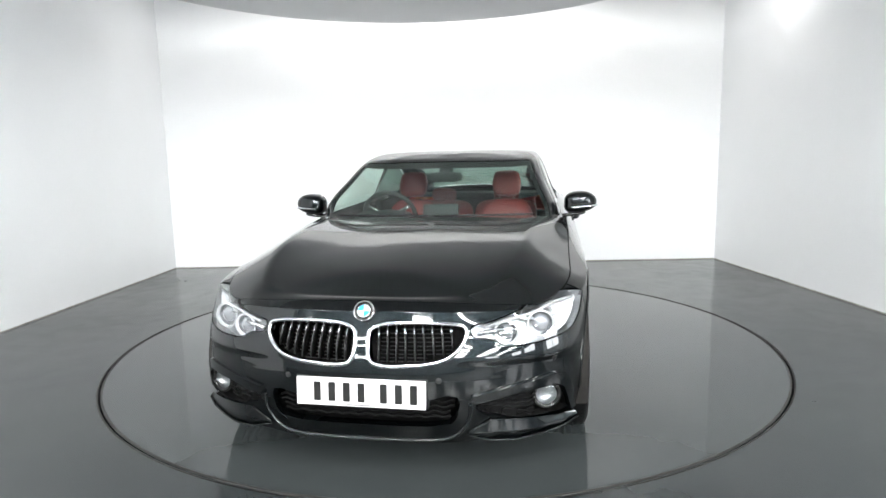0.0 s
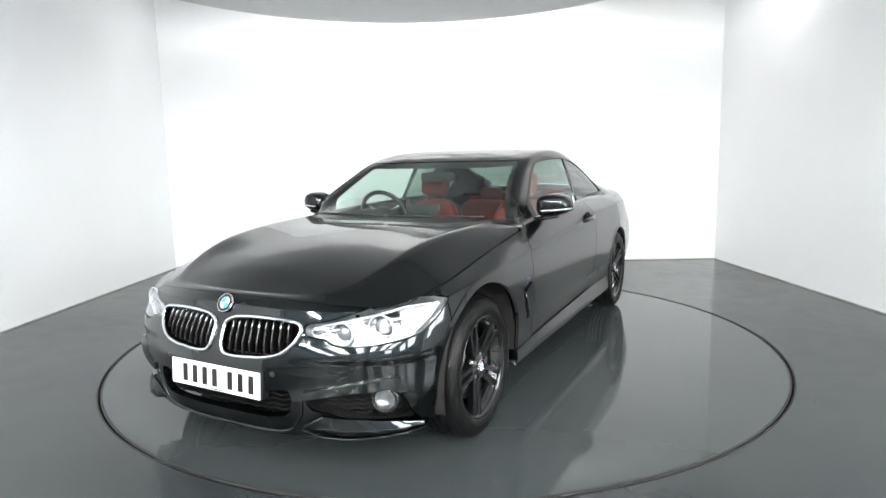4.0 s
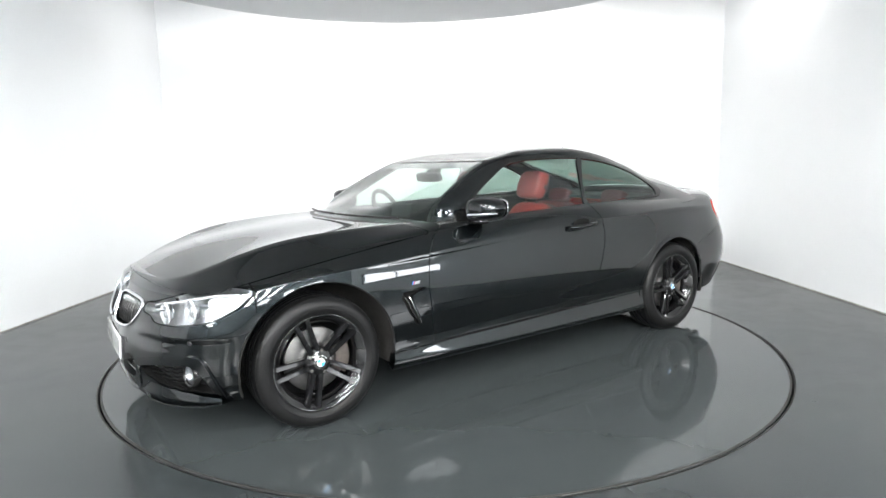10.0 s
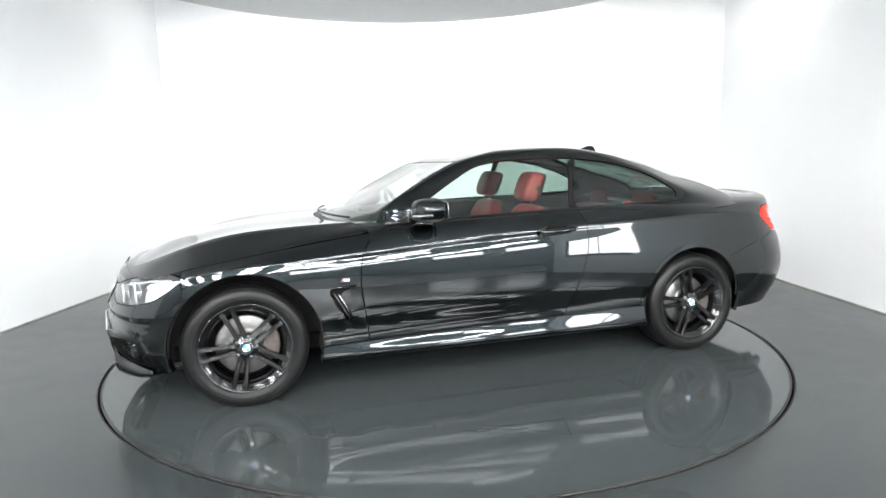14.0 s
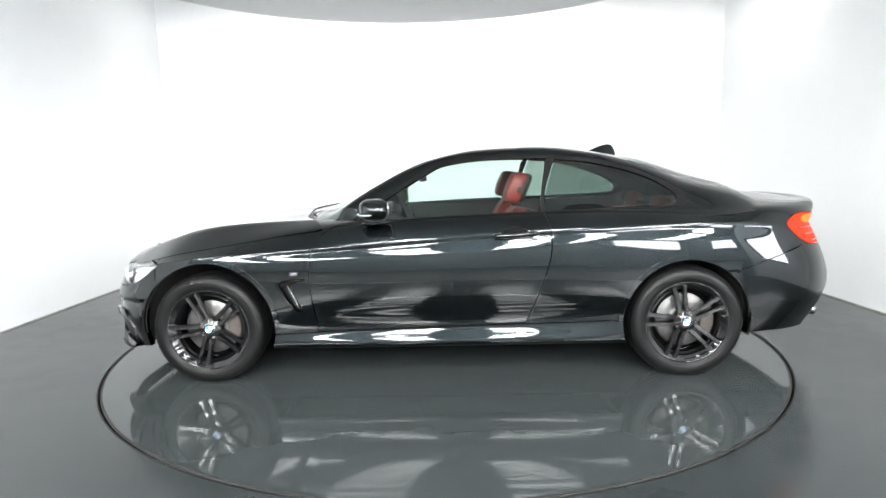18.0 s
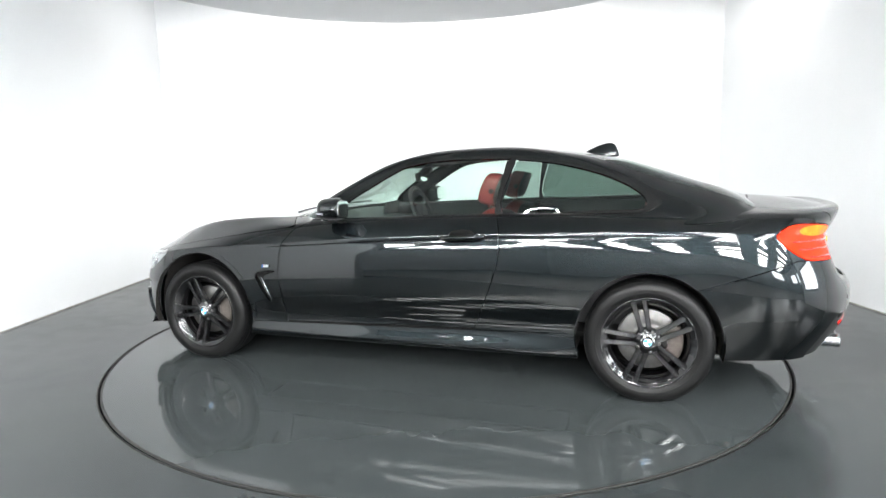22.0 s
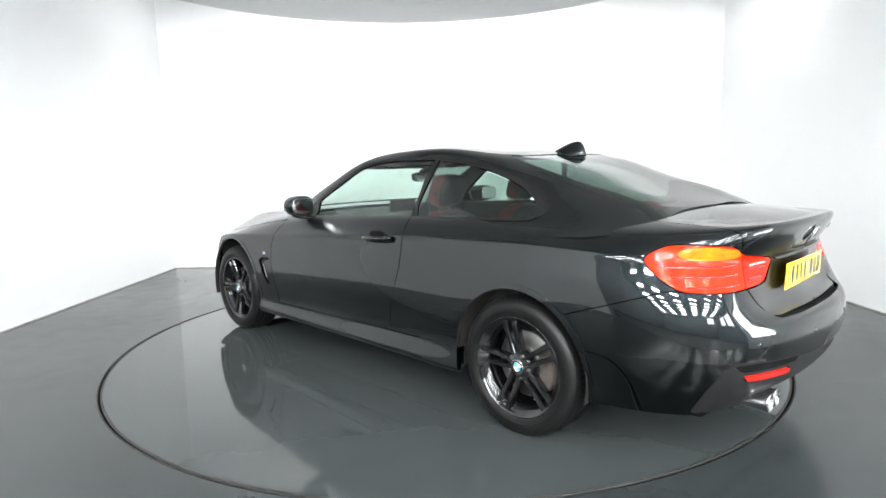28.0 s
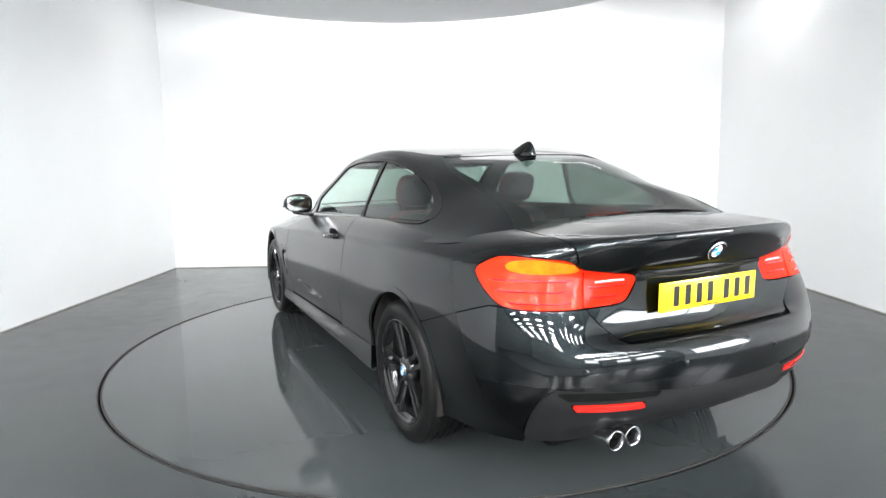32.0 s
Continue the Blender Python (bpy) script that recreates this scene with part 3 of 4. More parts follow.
QUARTERGLASS = rounded([(-.612, .989), (-.662, 1.27), (-.675, 1.284), (-.88, 1.262), (-1.08, 1.217), (-1.24, 1.159), (-1.35, 1.093), (-1.378, 1.055), (-1.368, 1.028), (-1.32, 1.014), (-1.0, 1.003)], 4)
WSBASE = np.array([(p[0], p[1]) for p in BASE] + [(p[0], -p[1]) for p in reversed(BASE)])
G = 0.0028


def knots(xs, table):
    a = np.array(table, float)
    o = np.argsort(a[:, 0])
    return np.interp(xs, a[o, 0], a[o, 1])


def f_arch(x, z):
    return np.maximum(0.395 - np.hypot(x - 1.395, z - .335), 0.370 - np.hypot(x + 1.400, z - .335))


def door_front(z):
    return knots(z, [(.2, .745), (.354, .752), (.605, .788), (.72, .783), (.803, .766), (.885, .708), (.941, .60), (.99, .48)])


def door_rear(z):
    return knots(z, [(.2, -.40), (.371, -.482), (.602, -.572), (.72, -.608), (.793, -.618), (.903, -.612), (.981, -.585), (1.1, -.56)])


def sill_line(x):
    return knots(x, [(1.1, .298), (.97, .301), (.22, .315), (-1.01, .351), (-1.2, .356)])


def f_hood(x, y, z, u, v):
    return np.maximum((7.0 - v) * 0.12, (0.945 - 0.36 * y * y) - x)


def f_boot(x, y, z, u, v):
    side = y - knots(z, [(.64, .43), (.66, .455), (.70, .50), (.766, .556), (.903, .563), (.95, .575), (.993, .588), (1.03, .60)])
    return np.maximum(np.maximum(side, x - (-1.955 + 0.5 * y * y)), .646 - z)


def f_rearbumper(x, y, z, u, v):
    line = np.minimum(.636 + (-1.69 - x) * .345, .772)
    return np.maximum(z - line, x + 1.62)


def f_cabin(x, y, z, u, v):
    return np.maximum(sd_poly(x, y, WSBASE) + 0.012, (6.9 - v) * 0.1)


def both(name, skin, material, parent, label="", flange=0.014, off=0.0, shadow=True, sides=(1, -1)):
    made = []
    for s in sides:
        ob = part(name, mesh_of(name, *skin.data(flange, s, off), material), parent, label)
        ob.visible_shadow = shadow
        made.append(ob)
    return made


def whole(name, skin, material, parent, label="", flange=0.014, off=0.0):
    """One mesh across the middle of the car, both halves."""
    v1, f1 = skin.data(flange, 1, off)
    v2, f2 = skin.data(flange, -1, off)
    bm = bmesh.new()
    bm.from_mesh(mesh_of(name, v1 + v2, list(f1) + [tuple(i + len(v1) for i in q) for q in f2], material))
    bmesh.ops.remove_doubles(bm, verts=[q for q in bm.verts if abs(q.co.y) < 1e-4], dist=0.0004)
    return part(name, bm_mesh(name, bm, material, True, 50), parent, label)


def without(*fns):
    """Keeps what lies clear of all the given outlines."""
    return lambda *a: np.max([-fn(*a) + G for fn in fns], axis=0)


def within(*fns):
    return lambda *a: np.max([fn(*a) + G for fn in fns], axis=0)


def lamp_f(x, y, z, u, v):
    return np.where(x > 1, sd_poly(nose(x, y), z, HEADLAMP), 1.0)


def kidney_f(x, y, z, u, v):
    return np.where(x > 1, sd_poly(nose(x, y), z, KIDNEY), 1.0)


def intake_f(x, y, z, u, v):
    return np.where(x > 1, sd_poly(nose(x, y), z, INTAKE), 1.0)


def pocket_f(x, y, z, u, v):
    return np.where(x > 1, sd_poly(nose(x, y), z, POCKET), 1.0)


def tail_f(x, y, z, u, v):
    return np.where(x < -1.6, sd_poly(tail(x, y), z, TAILLAMP), 1.0)


def vent_f(x, y, z, u, v):
    return np.where((y > .5) & (x > 0), sd_poly(x, z, VENT), 1.0)


car = thing(new("car"), "black two-door coupe with red leather seats standing on the turntable", "car")

# ---- body panels ----
arch = lambda x, y, z, u, v: f_arch(x, z)
bare = hull.cut(lambda *a: arch(*a)).cut(without(f_cabin))
whole("hood", bare.cut(within(f_hood)), PAINT, car, "long black bonnet with two raised creases")
whole("boot_lid", bare.cut(within(f_boot)).cut(without(tail_f)), PAINT, car, "black boot lid with a raised lip")
front = nose_skin.cut(lambda *a: arch(*a)).cut(lambda x, y, z, u, v: 1.70 + G - x).cut(without(f_hood, lamp_f))
front = front.cut(without(kidney_f)).cut(without(intake_f)).cut(without(pocket_f))
whole("front_bumper", front, PAINT, car, "sculpted black front bumper with three air intakes", 0.03)
rear = tail_skin.cut(lambda *a: arch(*a)).cut(within(f_rearbumper)).cut(without(f_boot, tail_f))
diff_f = lambda x, y, z, u, v: np.where(x < -1.6, sd_poly(tail(x, y), z, DIFFUSER), 1.0)
reflex_f = lambda x, y, z, u, v: np.where(x < -1.6, sd_poly(tail(x, y), z, REFLEX), 1.0)
whole("rear_bumper", rear.cut(without(diff_f)), PAINT, car, "rounded black rear bumper", 0.04)
slot_f = lambda x, y, z, u, v: np.where(x < -1.6, sd_poly(tail(x, y), z, SLOT), 1.0)
whole("diffuser", rear.cut(within(diff_f)).cut(without(reflex_f)).cut(without(slot_f)), SATIN, car, "satin black lower bumper insert", 0.03, -0.010)
both("bumper_slot", rear.cut(within(slot_f)), MATTE, car, "dark slot over the reflector", 0.0, -0.034)
both("rear_reflector", rear.cut(within(reflex_f)), REDREFLEX, car, "narrow red reflector strip", 0.012, -0.004)
flank = bare.cut(lambda x, y, z, u, v: sill_line(x) + G - z)
fender = flank.cut(lambda x, y, z, u, v: np.maximum(x - 1.70 + G, door_front(z) + G - x))
cowl_out = lambda x, y, z, u, v: np.maximum((7.0 - v) * 0.12, y - 0.63)
fender = fender.cut(without(f_hood)).cut(without(lamp_f)).cut(without(vent_f)).cut(without(cowl_out))
both("front_fender", fender, PAINT, car)
door = flank.cut(lambda x, y, z, u, v: np.maximum(x - door_front(z) + G, door_rear(z) + G - x)).cut(lambda x, y, z, u, v: sill_line(x) + 0.012 - z)
doors = both("door", door, PAINT, car, "long black frameless coupe door")
quarter = flank.cut(lambda x, y, z, u, v: x - door_rear(z) + G).cut(without(f_rearbumper)).cut(without(f_boot)).cut(without(tail_f))
both("rear_quarter_panel", quarter, PAINT, car)
skirt = bare.cut(lambda x, y, z, u, v: np.maximum(z - sill_line(x) + G, np.maximum(x - 1.02, -1.06 - x)))
both("side_skirt", skirt, PAINT, car, "black sill trim with a sharp lower edge", 0.05)
whole("cowl", bare.cut(within(cowl_out)).cut(lambda x, y, z, u, v: np.maximum(.3 - x, x - (0.945 - 0.36 * y * y))), SATIN, car, "black plastic cowl below the windscreen")
shell = bare.cut(without(lamp_f)).cut(without(kidney_f)).cut(without(intake_f)).cut(without(pocket_f)).cut(without(tail_f)).cut(without(vent_f))
whole("body_shell", shell, MATTE, car, "dark inner body shell behind the panel gaps", 0, -0.016)

# ---- roof and glass ----
def f_wind(x, y, z, u, v):
    return np.maximum(np.maximum((u - 2.74) * 0.16, (v - 4.03) * 0.12), np.where(x > -.3, -1.0, 1.0))


def f_back(x, y, z, u, v):
    return np.maximum(np.maximum((knots(v, [(.8, 10.0), (1.2, 9.92), (2.0, 9.72), (3.35, 9.36), (4.1, 8.95), (5.0, 8.35)]) - u) * 0.16, (v - 4.9) * 0.12), np.where(x < -.6, -1.0, 1.0))


def side(outline_pts):
    return lambda x, y, z, u, v: np.where((u > 2.5) & (u < 9.9) & (y > .4), sd_poly(x, z, outline_pts), 1.0)


dlo_f, door_glass_f, quarter_glass_f = side(DLO), side(DOORGLASS), side(QUARTERGLASS)
roof_skin = dome.cut(without(f_wind)).cut(without(f_back)).cut(without(dlo_f))
whole("roof", roof_skin, PAINT, car, "black roof with slim pillars", 0.012)
whole("headliner", dome.cut(lambda x, y, z, u, v: 3.9 - v).cut(without(f_wind)).cut(without(f_back)).cut(without(dlo_f)), HEADLINER, car, "grey cloth headliner", 0, -0.02)
both("inner_pillar", dome.cut(lambda x, y, z, u, v: v - 3.9).cut(without(f_wind)).cut(without(f_back)).cut(without(dlo_f)), CABIN, car, "black inner pillar trim", 0, -0.02)
ob = whole("windscreen", dome.cut(lambda *a: f_wind(*a) - 0.006), SCREEN, car, "clear windscreen", 0.0, -0.003)

ob = whole("rear_window", dome.cut(lambda *a: f_back(*a) - 0.006), PRIVACY, car, "dark tinted rear window", 0.0, -0.003)

border = lambda fn, w: (lambda *a: np.maximum(fn(*a) - 0.006, -(fn(*a) + w)))
whole("windscreen_border", dome.cut(border(f_wind, 0.035)), TRIM, car, "black printed windscreen border", 0, -0.005)
whole("rear_window_border", dome.cut(border(f_back, 0.045)), TRIM, car, "black printed rear window border", 0, -0.005)
both("window_trim", dome.cut(lambda *a: dlo_f(*a) - 0.004).cut(without(door_glass_f)).cut(without(quarter_glass_f)), TRIM, car, "gloss black window surround", 0.016, 0.002)
both("door_window", dome.cut(within(door_glass_f)), GLASS, car, "green-tinted frameless door window", 0, -0.004)
both("quarter_window", dome.cut(within(quarter_glass_f)), PRIVACY, car, "dark tinted rear side window", 0, -0.004)
# bright weather strip along the foot of the side windows
both("waist_strip", dome.cut(lambda x, y, z, u, v: np.maximum(np.abs(dlo_f(x, y, z, u, v) + .004) - .005, z - 1.02 - np.where(x < -.5, 0.005, 0))), TRIM, car, "gloss black waist strip", 0.006, 0.006)


# ---- lamps, grilles and intakes ----
def tube(points, r, n=6, closed=False):
    """A round bar along points, as vertices and faces."""
    p = [Vector(q) for q in points]
    m = len(p)
    verts, faces = [], []
    for i in range(m):
        a, b = (p[i - 1], p[(i + 1) % m]) if closed else (p[max(i - 1, 0)], p[min(i + 1, m - 1)])
        d = (b - a).normalized()
        s = d.cross(Vector((0, 0, 1)) if abs(d.z) < 0.9 else Vector((1, 0, 0))).normalized()
        t = d.cross(s)
        verts += [p[i] + (s * math.cos(2 * math.pi * k / n) + t * math.sin(2 * math.pi * k / n)) * r for k in range(n)]
    for i in range(m if closed else m - 1):
        j = (i + 1) % m
        faces += [(i * n + k, i * n + (k + 1) % n, j * n + (k + 1) % n, j * n + k) for k in range(n)]
    if not closed:
        faces += [tuple(range(n))[::-1], tuple((m - 1) * n + k for k in range(n))]
    return verts, faces


def pair(name, data, material, parent, label="", smooth=True):
    made = []
    for s in (1, -1):
        v, f = data if s > 0 else mirrored(*data)
        made.append(part(name, mesh_of(name, v, f, material, smooth), parent[0 if s > 0 else 1] if isinstance(parent, (list, tuple)) else parent, label))
    return made


def skin_point(skin, along, deg, z, off):
    """The place and normal on the skin at an angle round the car's end and a height."""
    d = np.hypot(along(skin.pos[:, 0], skin.pos[:, 1]) - deg * ARC, skin.pos[:, 2] - z) + np.where(skin.uv[:, 1] > 7.3, 0.5, 0)
    k = np.argsort(d)[:6]
    w = 1 / (d[k] + 4e-4) ** 2
    p, n = (skin.pos[k] * w[:, None]).sum(0) / w.sum(), (skin.nor[k] * w[:, None]).sum(0)
    n /= np.linalg.norm(n)
    return Vector(p + n * off), Vector(n)


def nose_point(deg, z, off=0.0):
    return skin_point(nose_skin, nose, deg, z, off)


def tail_point(deg, z, off=0.0):
    return skin_point(tail_skin, tail, deg, z, off)


def facing(p, n, roll=0.0):
    """A pose at p whose z points along n."""
    return Matrix.Translation(p) @ Vector(n).to_track_quat("Z", "Y").to_matrix().to_4x4() @ pose(0, 0, 0, 0, 0, roll)


def put(data, m):
    return [tuple(m @ Vector(q)) for q in data[0]], data[1]


# headlamps: chrome bowl, two ringed projectors, a clear lens
lens = nose_skin.cut(within(lamp_f))
bowls = both("headlamp", lens, REFLECTOR, car, "bright headlamp with two ringed projectors", 0, -0.050)
v1, f1 = nose_skin.cut(within(lamp_f)).data(0.052, 1, -0.001)
n_skin = len(lens.pos)
rim_faces = [q for q in f1 if min(q) >= n_skin]
pair("lamp_housing", (v1, rim_faces), REFLECTOR, bowls, "silvered lamp housing")
for s, ob in zip((1, -1), bowls):
    ln = part("lens", mesh_of("lens", *lens.data(0, s, -0.002), LENS), ob, "clear lamp cover")
    ln.visible_shadow = False
for (px, py, pz), r in (((2.018, .552, .612), .050), ((1.935, .684, .632), .055)):
    q = Matrix.Translation((px, py, pz)) @ pose(0, 0, 0, 0, 0, 10)
    ring = revolve([(r, .004), (r + .002, .010), (r - .002, .014), (r - .007, .010), (r - .008, .0)], 28, "x")
    pair("light_ring", put(ring, q), OPAL, bowls, "white light ring")
    eye = revolve([(0, .012), (r * .3, .010), (r * .55, .003), (r * .72, -.012), (r * .74, -.02)], 24, "x")
    pair("projector_lens", put(eye, q), PROJECTOR, bowls, "dark projector lens")
    cone = revolve([(r * .75, -.016), (r - .006, .004)], 28, "x")
    pair("projector_bezel", put(cone, q), SILVER, bowls)
tip = nose_skin.cut(lambda *a: np.maximum(lamp_f(*a) + 0.012, 47.5 * ARC - nose(a[0], a[1])))
for s, ob in zip((1, -1), bowls):
    part("side_reflector", mesh_of("side_reflector", *tip.data(0.012, s, -0.030), FACET), ob, "pale faceted side reflector")
brow = [nose_point(a, z, -0.018)[0] for a, z in [(29, .648), (35, .668), (42, .697), (49, .712), (56, .712)]]
pair("lamp_brow", tube(brow, 0.006, 6), OPAL, bowls, "white daytime light bar")
pair("lamp_divider", tube([nose_point(a, z, -0.022)[0] for a, z in [(27, .625), (31, .632), (33.2, .640)]], 0.009, 6), SILVER, bowls)

# kidney grilles: chrome frame, dark mesh behind, upright bars
kid = nose_skin.cut(within(kidney_f))
loop = []
for a, b in zip(KIDNEY, np.roll(KIDNEY, -1, 0)):
    n = max(1, round(math.hypot(a[0] - b[0], a[1] - b[1]) / 0.012))
    loop += [(a[0] + (b[0] - a[0]) * k / n, a[1] + (b[1] - a[1]) * k / n) for k in range(n)]
loop = np.array([nose_point(k[0] / ARC, k[1], 0.002)[0] for k in loop])
for _ in range(2):
    loop = 0.5 * loop + 0.25 * np.roll(loop, 1, 0) + 0.25 * np.roll(loop, -1, 0)
grilles = pair("kidney_grille", tube(loop, 0.0082, 10, True), CHROME, car, "chrome-framed kidney grille with black bars")
for s, ob in zip((1, -1), grilles):
    part("grille_mesh", mesh_of("grille_mesh", *kid.data(0, s, -0.055), MATTE), ob, "dark radiator mesh behind the bars")
slat_n = 9
for k in range(slat_n):
    a = 3.4 + 19.0 * (k + 0.3) / slat_n
    zz = [z for z in np.linspace(.50, .68, 90) if sd_poly(np.array([a * ARC]), np.array([z]), KIDNEY)[0] < -0.010]
    if len(zz) < 4:
        continue
    z0, z1 = zz[0], zz[-1]
    verts, faces = [], []
    for j in range(7):
        z = z0 + (z1 - z0) * j / 6
        p, n = nose_point(a, z, 0.0)
        front_out = 0.000 - 0.010 * (abs(j - 3) / 3) ** 2
        side_v = Vector((0, 1, 0))
        fwd = Vector((1, 0.12, 0)).normalized()
        for dy, dx in ((-.0055, -.045), (-.0055, front_out - .006), (-.002, front_out), (.002, front_out), (.0055, front_out - .006), (.0055, -.045)):
            verts.append(p + side_v * dy + fwd * dx)
    for j in range(6):
        for i in range(5):
            faces.append((j * 6 + i, j * 6 + i + 1, (j + 1) * 6 + i + 1, (j + 1) * 6 + i))
    pair("grille_bar", (verts, faces), BARBLACK, grilles)
    edge = [nose_point(a, z0 + (z1 - z0) * j / 4, -0.0005 - 0.008 * (abs(j - 2) / 2) ** 2)[0] for j in range(3, 5)]
    pair("bar_tip", tube(edge, 0.0032, 5), SILVER, grilles, "silver tip of the bar")
for k in range(9):
    z = .525 + .0155 * k
    pts = [nose_point(a, z, -0.050)[0] for a in (3, 9, 15, 21) if sd_poly(np.array([a * ARC]), np.array([z]), KIDNEY)[0] < 0.0]
    if len(pts) > 1:
        pair("mesh_wire", tube(pts, 0.0022, 4), SATIN, grilles)

# lower intake and fog lamp pockets
intake_skin = nose_skin.cut(within(intake_f))
grid_ob = whole("lower_intake", intake_skin, MATTE, car, "black lower air intake with wavy mesh", 0, -0.070)
for k in range(6):
    z = .245 + .0225 * k
    pts = []
    for a in np.arange(-23, 23.1, 1.0):
        p, n = nose_point(abs(a), z + (0.004 if int(a) % 4 in (0, 1) else -0.004), -0.032)
        if sd_poly(np.array([abs(a) * ARC]), np.array([z]), INTAKE)[0] < -0.006:
            pts.append((p.x, p.y if a >= 0 else -p.y, p.z))
    v, f = tube(pts, 0.0052, 5)
    part("mesh_bar", mesh_of("mesh_bar", v, f, MATTE), grid_ob)
pocket_skin = nose_skin.cut(within(pocket_f))
pockets = both("fog_lamp_pocket", pocket_skin, SATIN, car, "black recessed pocket with mesh and fog lamp", 0, -0.060)
v1, f1 = pocket_skin.data(0.062, 1, -0.001)
pair("pocket_wall", (v1, [q for q in f1 if min(q) >= len(pocket_skin.pos)]), TRIM, pockets)
for k in range(7):
    z = .283 + .0205 * k
    pts = []
    for a in np.arange(27, 40.1, 0.8):
        if sd_poly(np.array([a * ARC]), np.array([z]), POCKET)[0] < -0.006:
            pts.append(nose_point(a, z + (0.003 if int(a / 0.8) % 4 in (0, 1) else -0.003), -0.030)[0])
    if len(pts) > 2:
        pair("mesh_bar", tube(pts, 0.0046, 5), MATTE, pockets)
fp, fn_ = nose_point(42.6, .345, -0.020)
fq = facing(fp, Vector((1, 0.28, 0.02)))
pair("fog_lamp_bezel", put(revolve([(.062, -.02), (.060, .008), (.050, .012), (.043, .006), (.042, -.03)], 28, "z"), fq), TRIM, pockets, "round gloss black bezel")
pair("fog_lamp", put(revolve([(0, -.022), (.02, -.02), (.034, -.012), (.042, .002)], 28, "z"), fq), REFLECTOR, pockets, "round silver fog lamp")
for ob in pair("fog_lens", put(revolve([(0, .010), (.02, .008), (.036, .004), (.042, .001)], 28, "z"), fq), LENS, pockets):
    ob.visible_shadow = False
top = [(2.122, .415, .236), (2.108, .500, .287), (2.064, .590, .276), (1.998, .682, .262), (1.930, .765, .250), (1.868, .828, .243)]
low = [(2.126, .410, .226), (2.112, .500, .204), (2.070, .600, .197), (2.004, .695, .198), (1.935, .780, .206), (1.871, .840, .222)]
bv = [q for p in zip(top, low) for q in (p[0], tuple(0.45 * a + 0.55 * b + c for a, b, c in zip(p[0], p[1], (.001, .0, .001))), p[1], (p[1][0] - .10, p[1][1] - .03, p[1][2] + .006))]
pair("bumper_blade", (bv, [(4 * i + k, 4 * i + k + 1, 4 * i + k + 5, 4 * i + k + 4) for i in range(5) for k in range(3)]), PAINT, car, "black winglet under the fog lamp")
pair("blade_edge", tube([(q[0] + .002, q[1] + .001, q[2]) for q in [top[1], top[0], *low]], .0035, 6), PAINT, car)
brow_f = lambda x, y, z, u, v: np.where(x > 1, sd_poly(nose(x, y), z, BROW), 1.0)
both("pocket_brow", nose_skin.cut(brow_f), PAINT, car, "black bar over the fog lamp", 0.03, 0.016)
lip_half = [nose_point(a, z, 0.001)[0] for a, z in [(0, .200), (5, .200), (10, .200), (14, .201), (17.5, .204), (20, .212), (21.8, .230), (23, .255), (23.8, .290), (24.2, .330), (24.1, .362)]]
lip = spline([(p.x, -p.y, p.z) for p in lip_half[:0:-1]] + [tuple(p) for p in lip_half], np.linspace(0, 20, 81))
part("front_lip", mesh_of("front_lip", *tube(lip, .0075, 8), PAINT), car, "gloss black lip framing the lower intake")
for at in (1, -1):
    flare = bare.cut(lambda x, y, z, u, v: np.max([-f_arch(x, z) - .026, .31 - z, .7 - y, -at * x], axis=0))
    both("arch_flare", flare, PAINT, car, "raised lip round the wheel arch", 0.010, 0.0035)

# tail lamps
tl = tail_skin.cut(within(tail_f))
amber_f = lambda x, y, z, u, v: np.where(x < -1.6, sd_poly(tail(x, y), z, AMBERBAND), 1.0)
split = lambda x, y, z, u, v: (tail(x, y) / ARC - 35.6) * ARC
outer = tl.cut(lambda *a: -split(*a) + G)
inner = tl.cut(lambda *a: split(*a) + G)
lamps = both("tail_lamp", outer.cut(lambda *a: -amber_f(*a)), OUTERLENS, car, "red tail lamp with an amber band", 0.02)
both_l = [part("amber_lens", mesh_of("amber_lens", *outer.cut(amber_f).data(0.0, s, 0.0), AMBER), ob, "amber indicator band") for s, ob in zip((1, -1), lamps)]
boot_lamps = both("boot_lamp", inner, REDLENS, car, "red inner tail lamp on the boot", 0.02)
for zc, a0, a1 in ((.862, 38, 55), (.826, 38, 53.5), (.788, 38, 50.5)):
    pair("lamp_stripe", tube([tail_point(a0 + (a1 - a0) * k / 12, zc, -0.0006)[0] for k in range(13)], .0042, 6), REDDEEP, lamps, "dark red stripe in the lens")
for zc, a0, a1 in ((.836, 25.5, 34.2), (.800, 27, 34.2)):
    pair("lamp_stripe", tube([tail_point(a0 + (a1 - a0) * k / 8, zc, -0.0006)[0] for k in range(9)], .0042, 6), REDDEEP, boot_lamps, "dark red stripe in the lens")
pair("reversing_lamp", tube([tail_point(26 + 7 * k / 8, .853, -0.001)[0] for k in range(9)], .0045, 6), OPAL, boot_lamps, "pale reversing lamp strip")


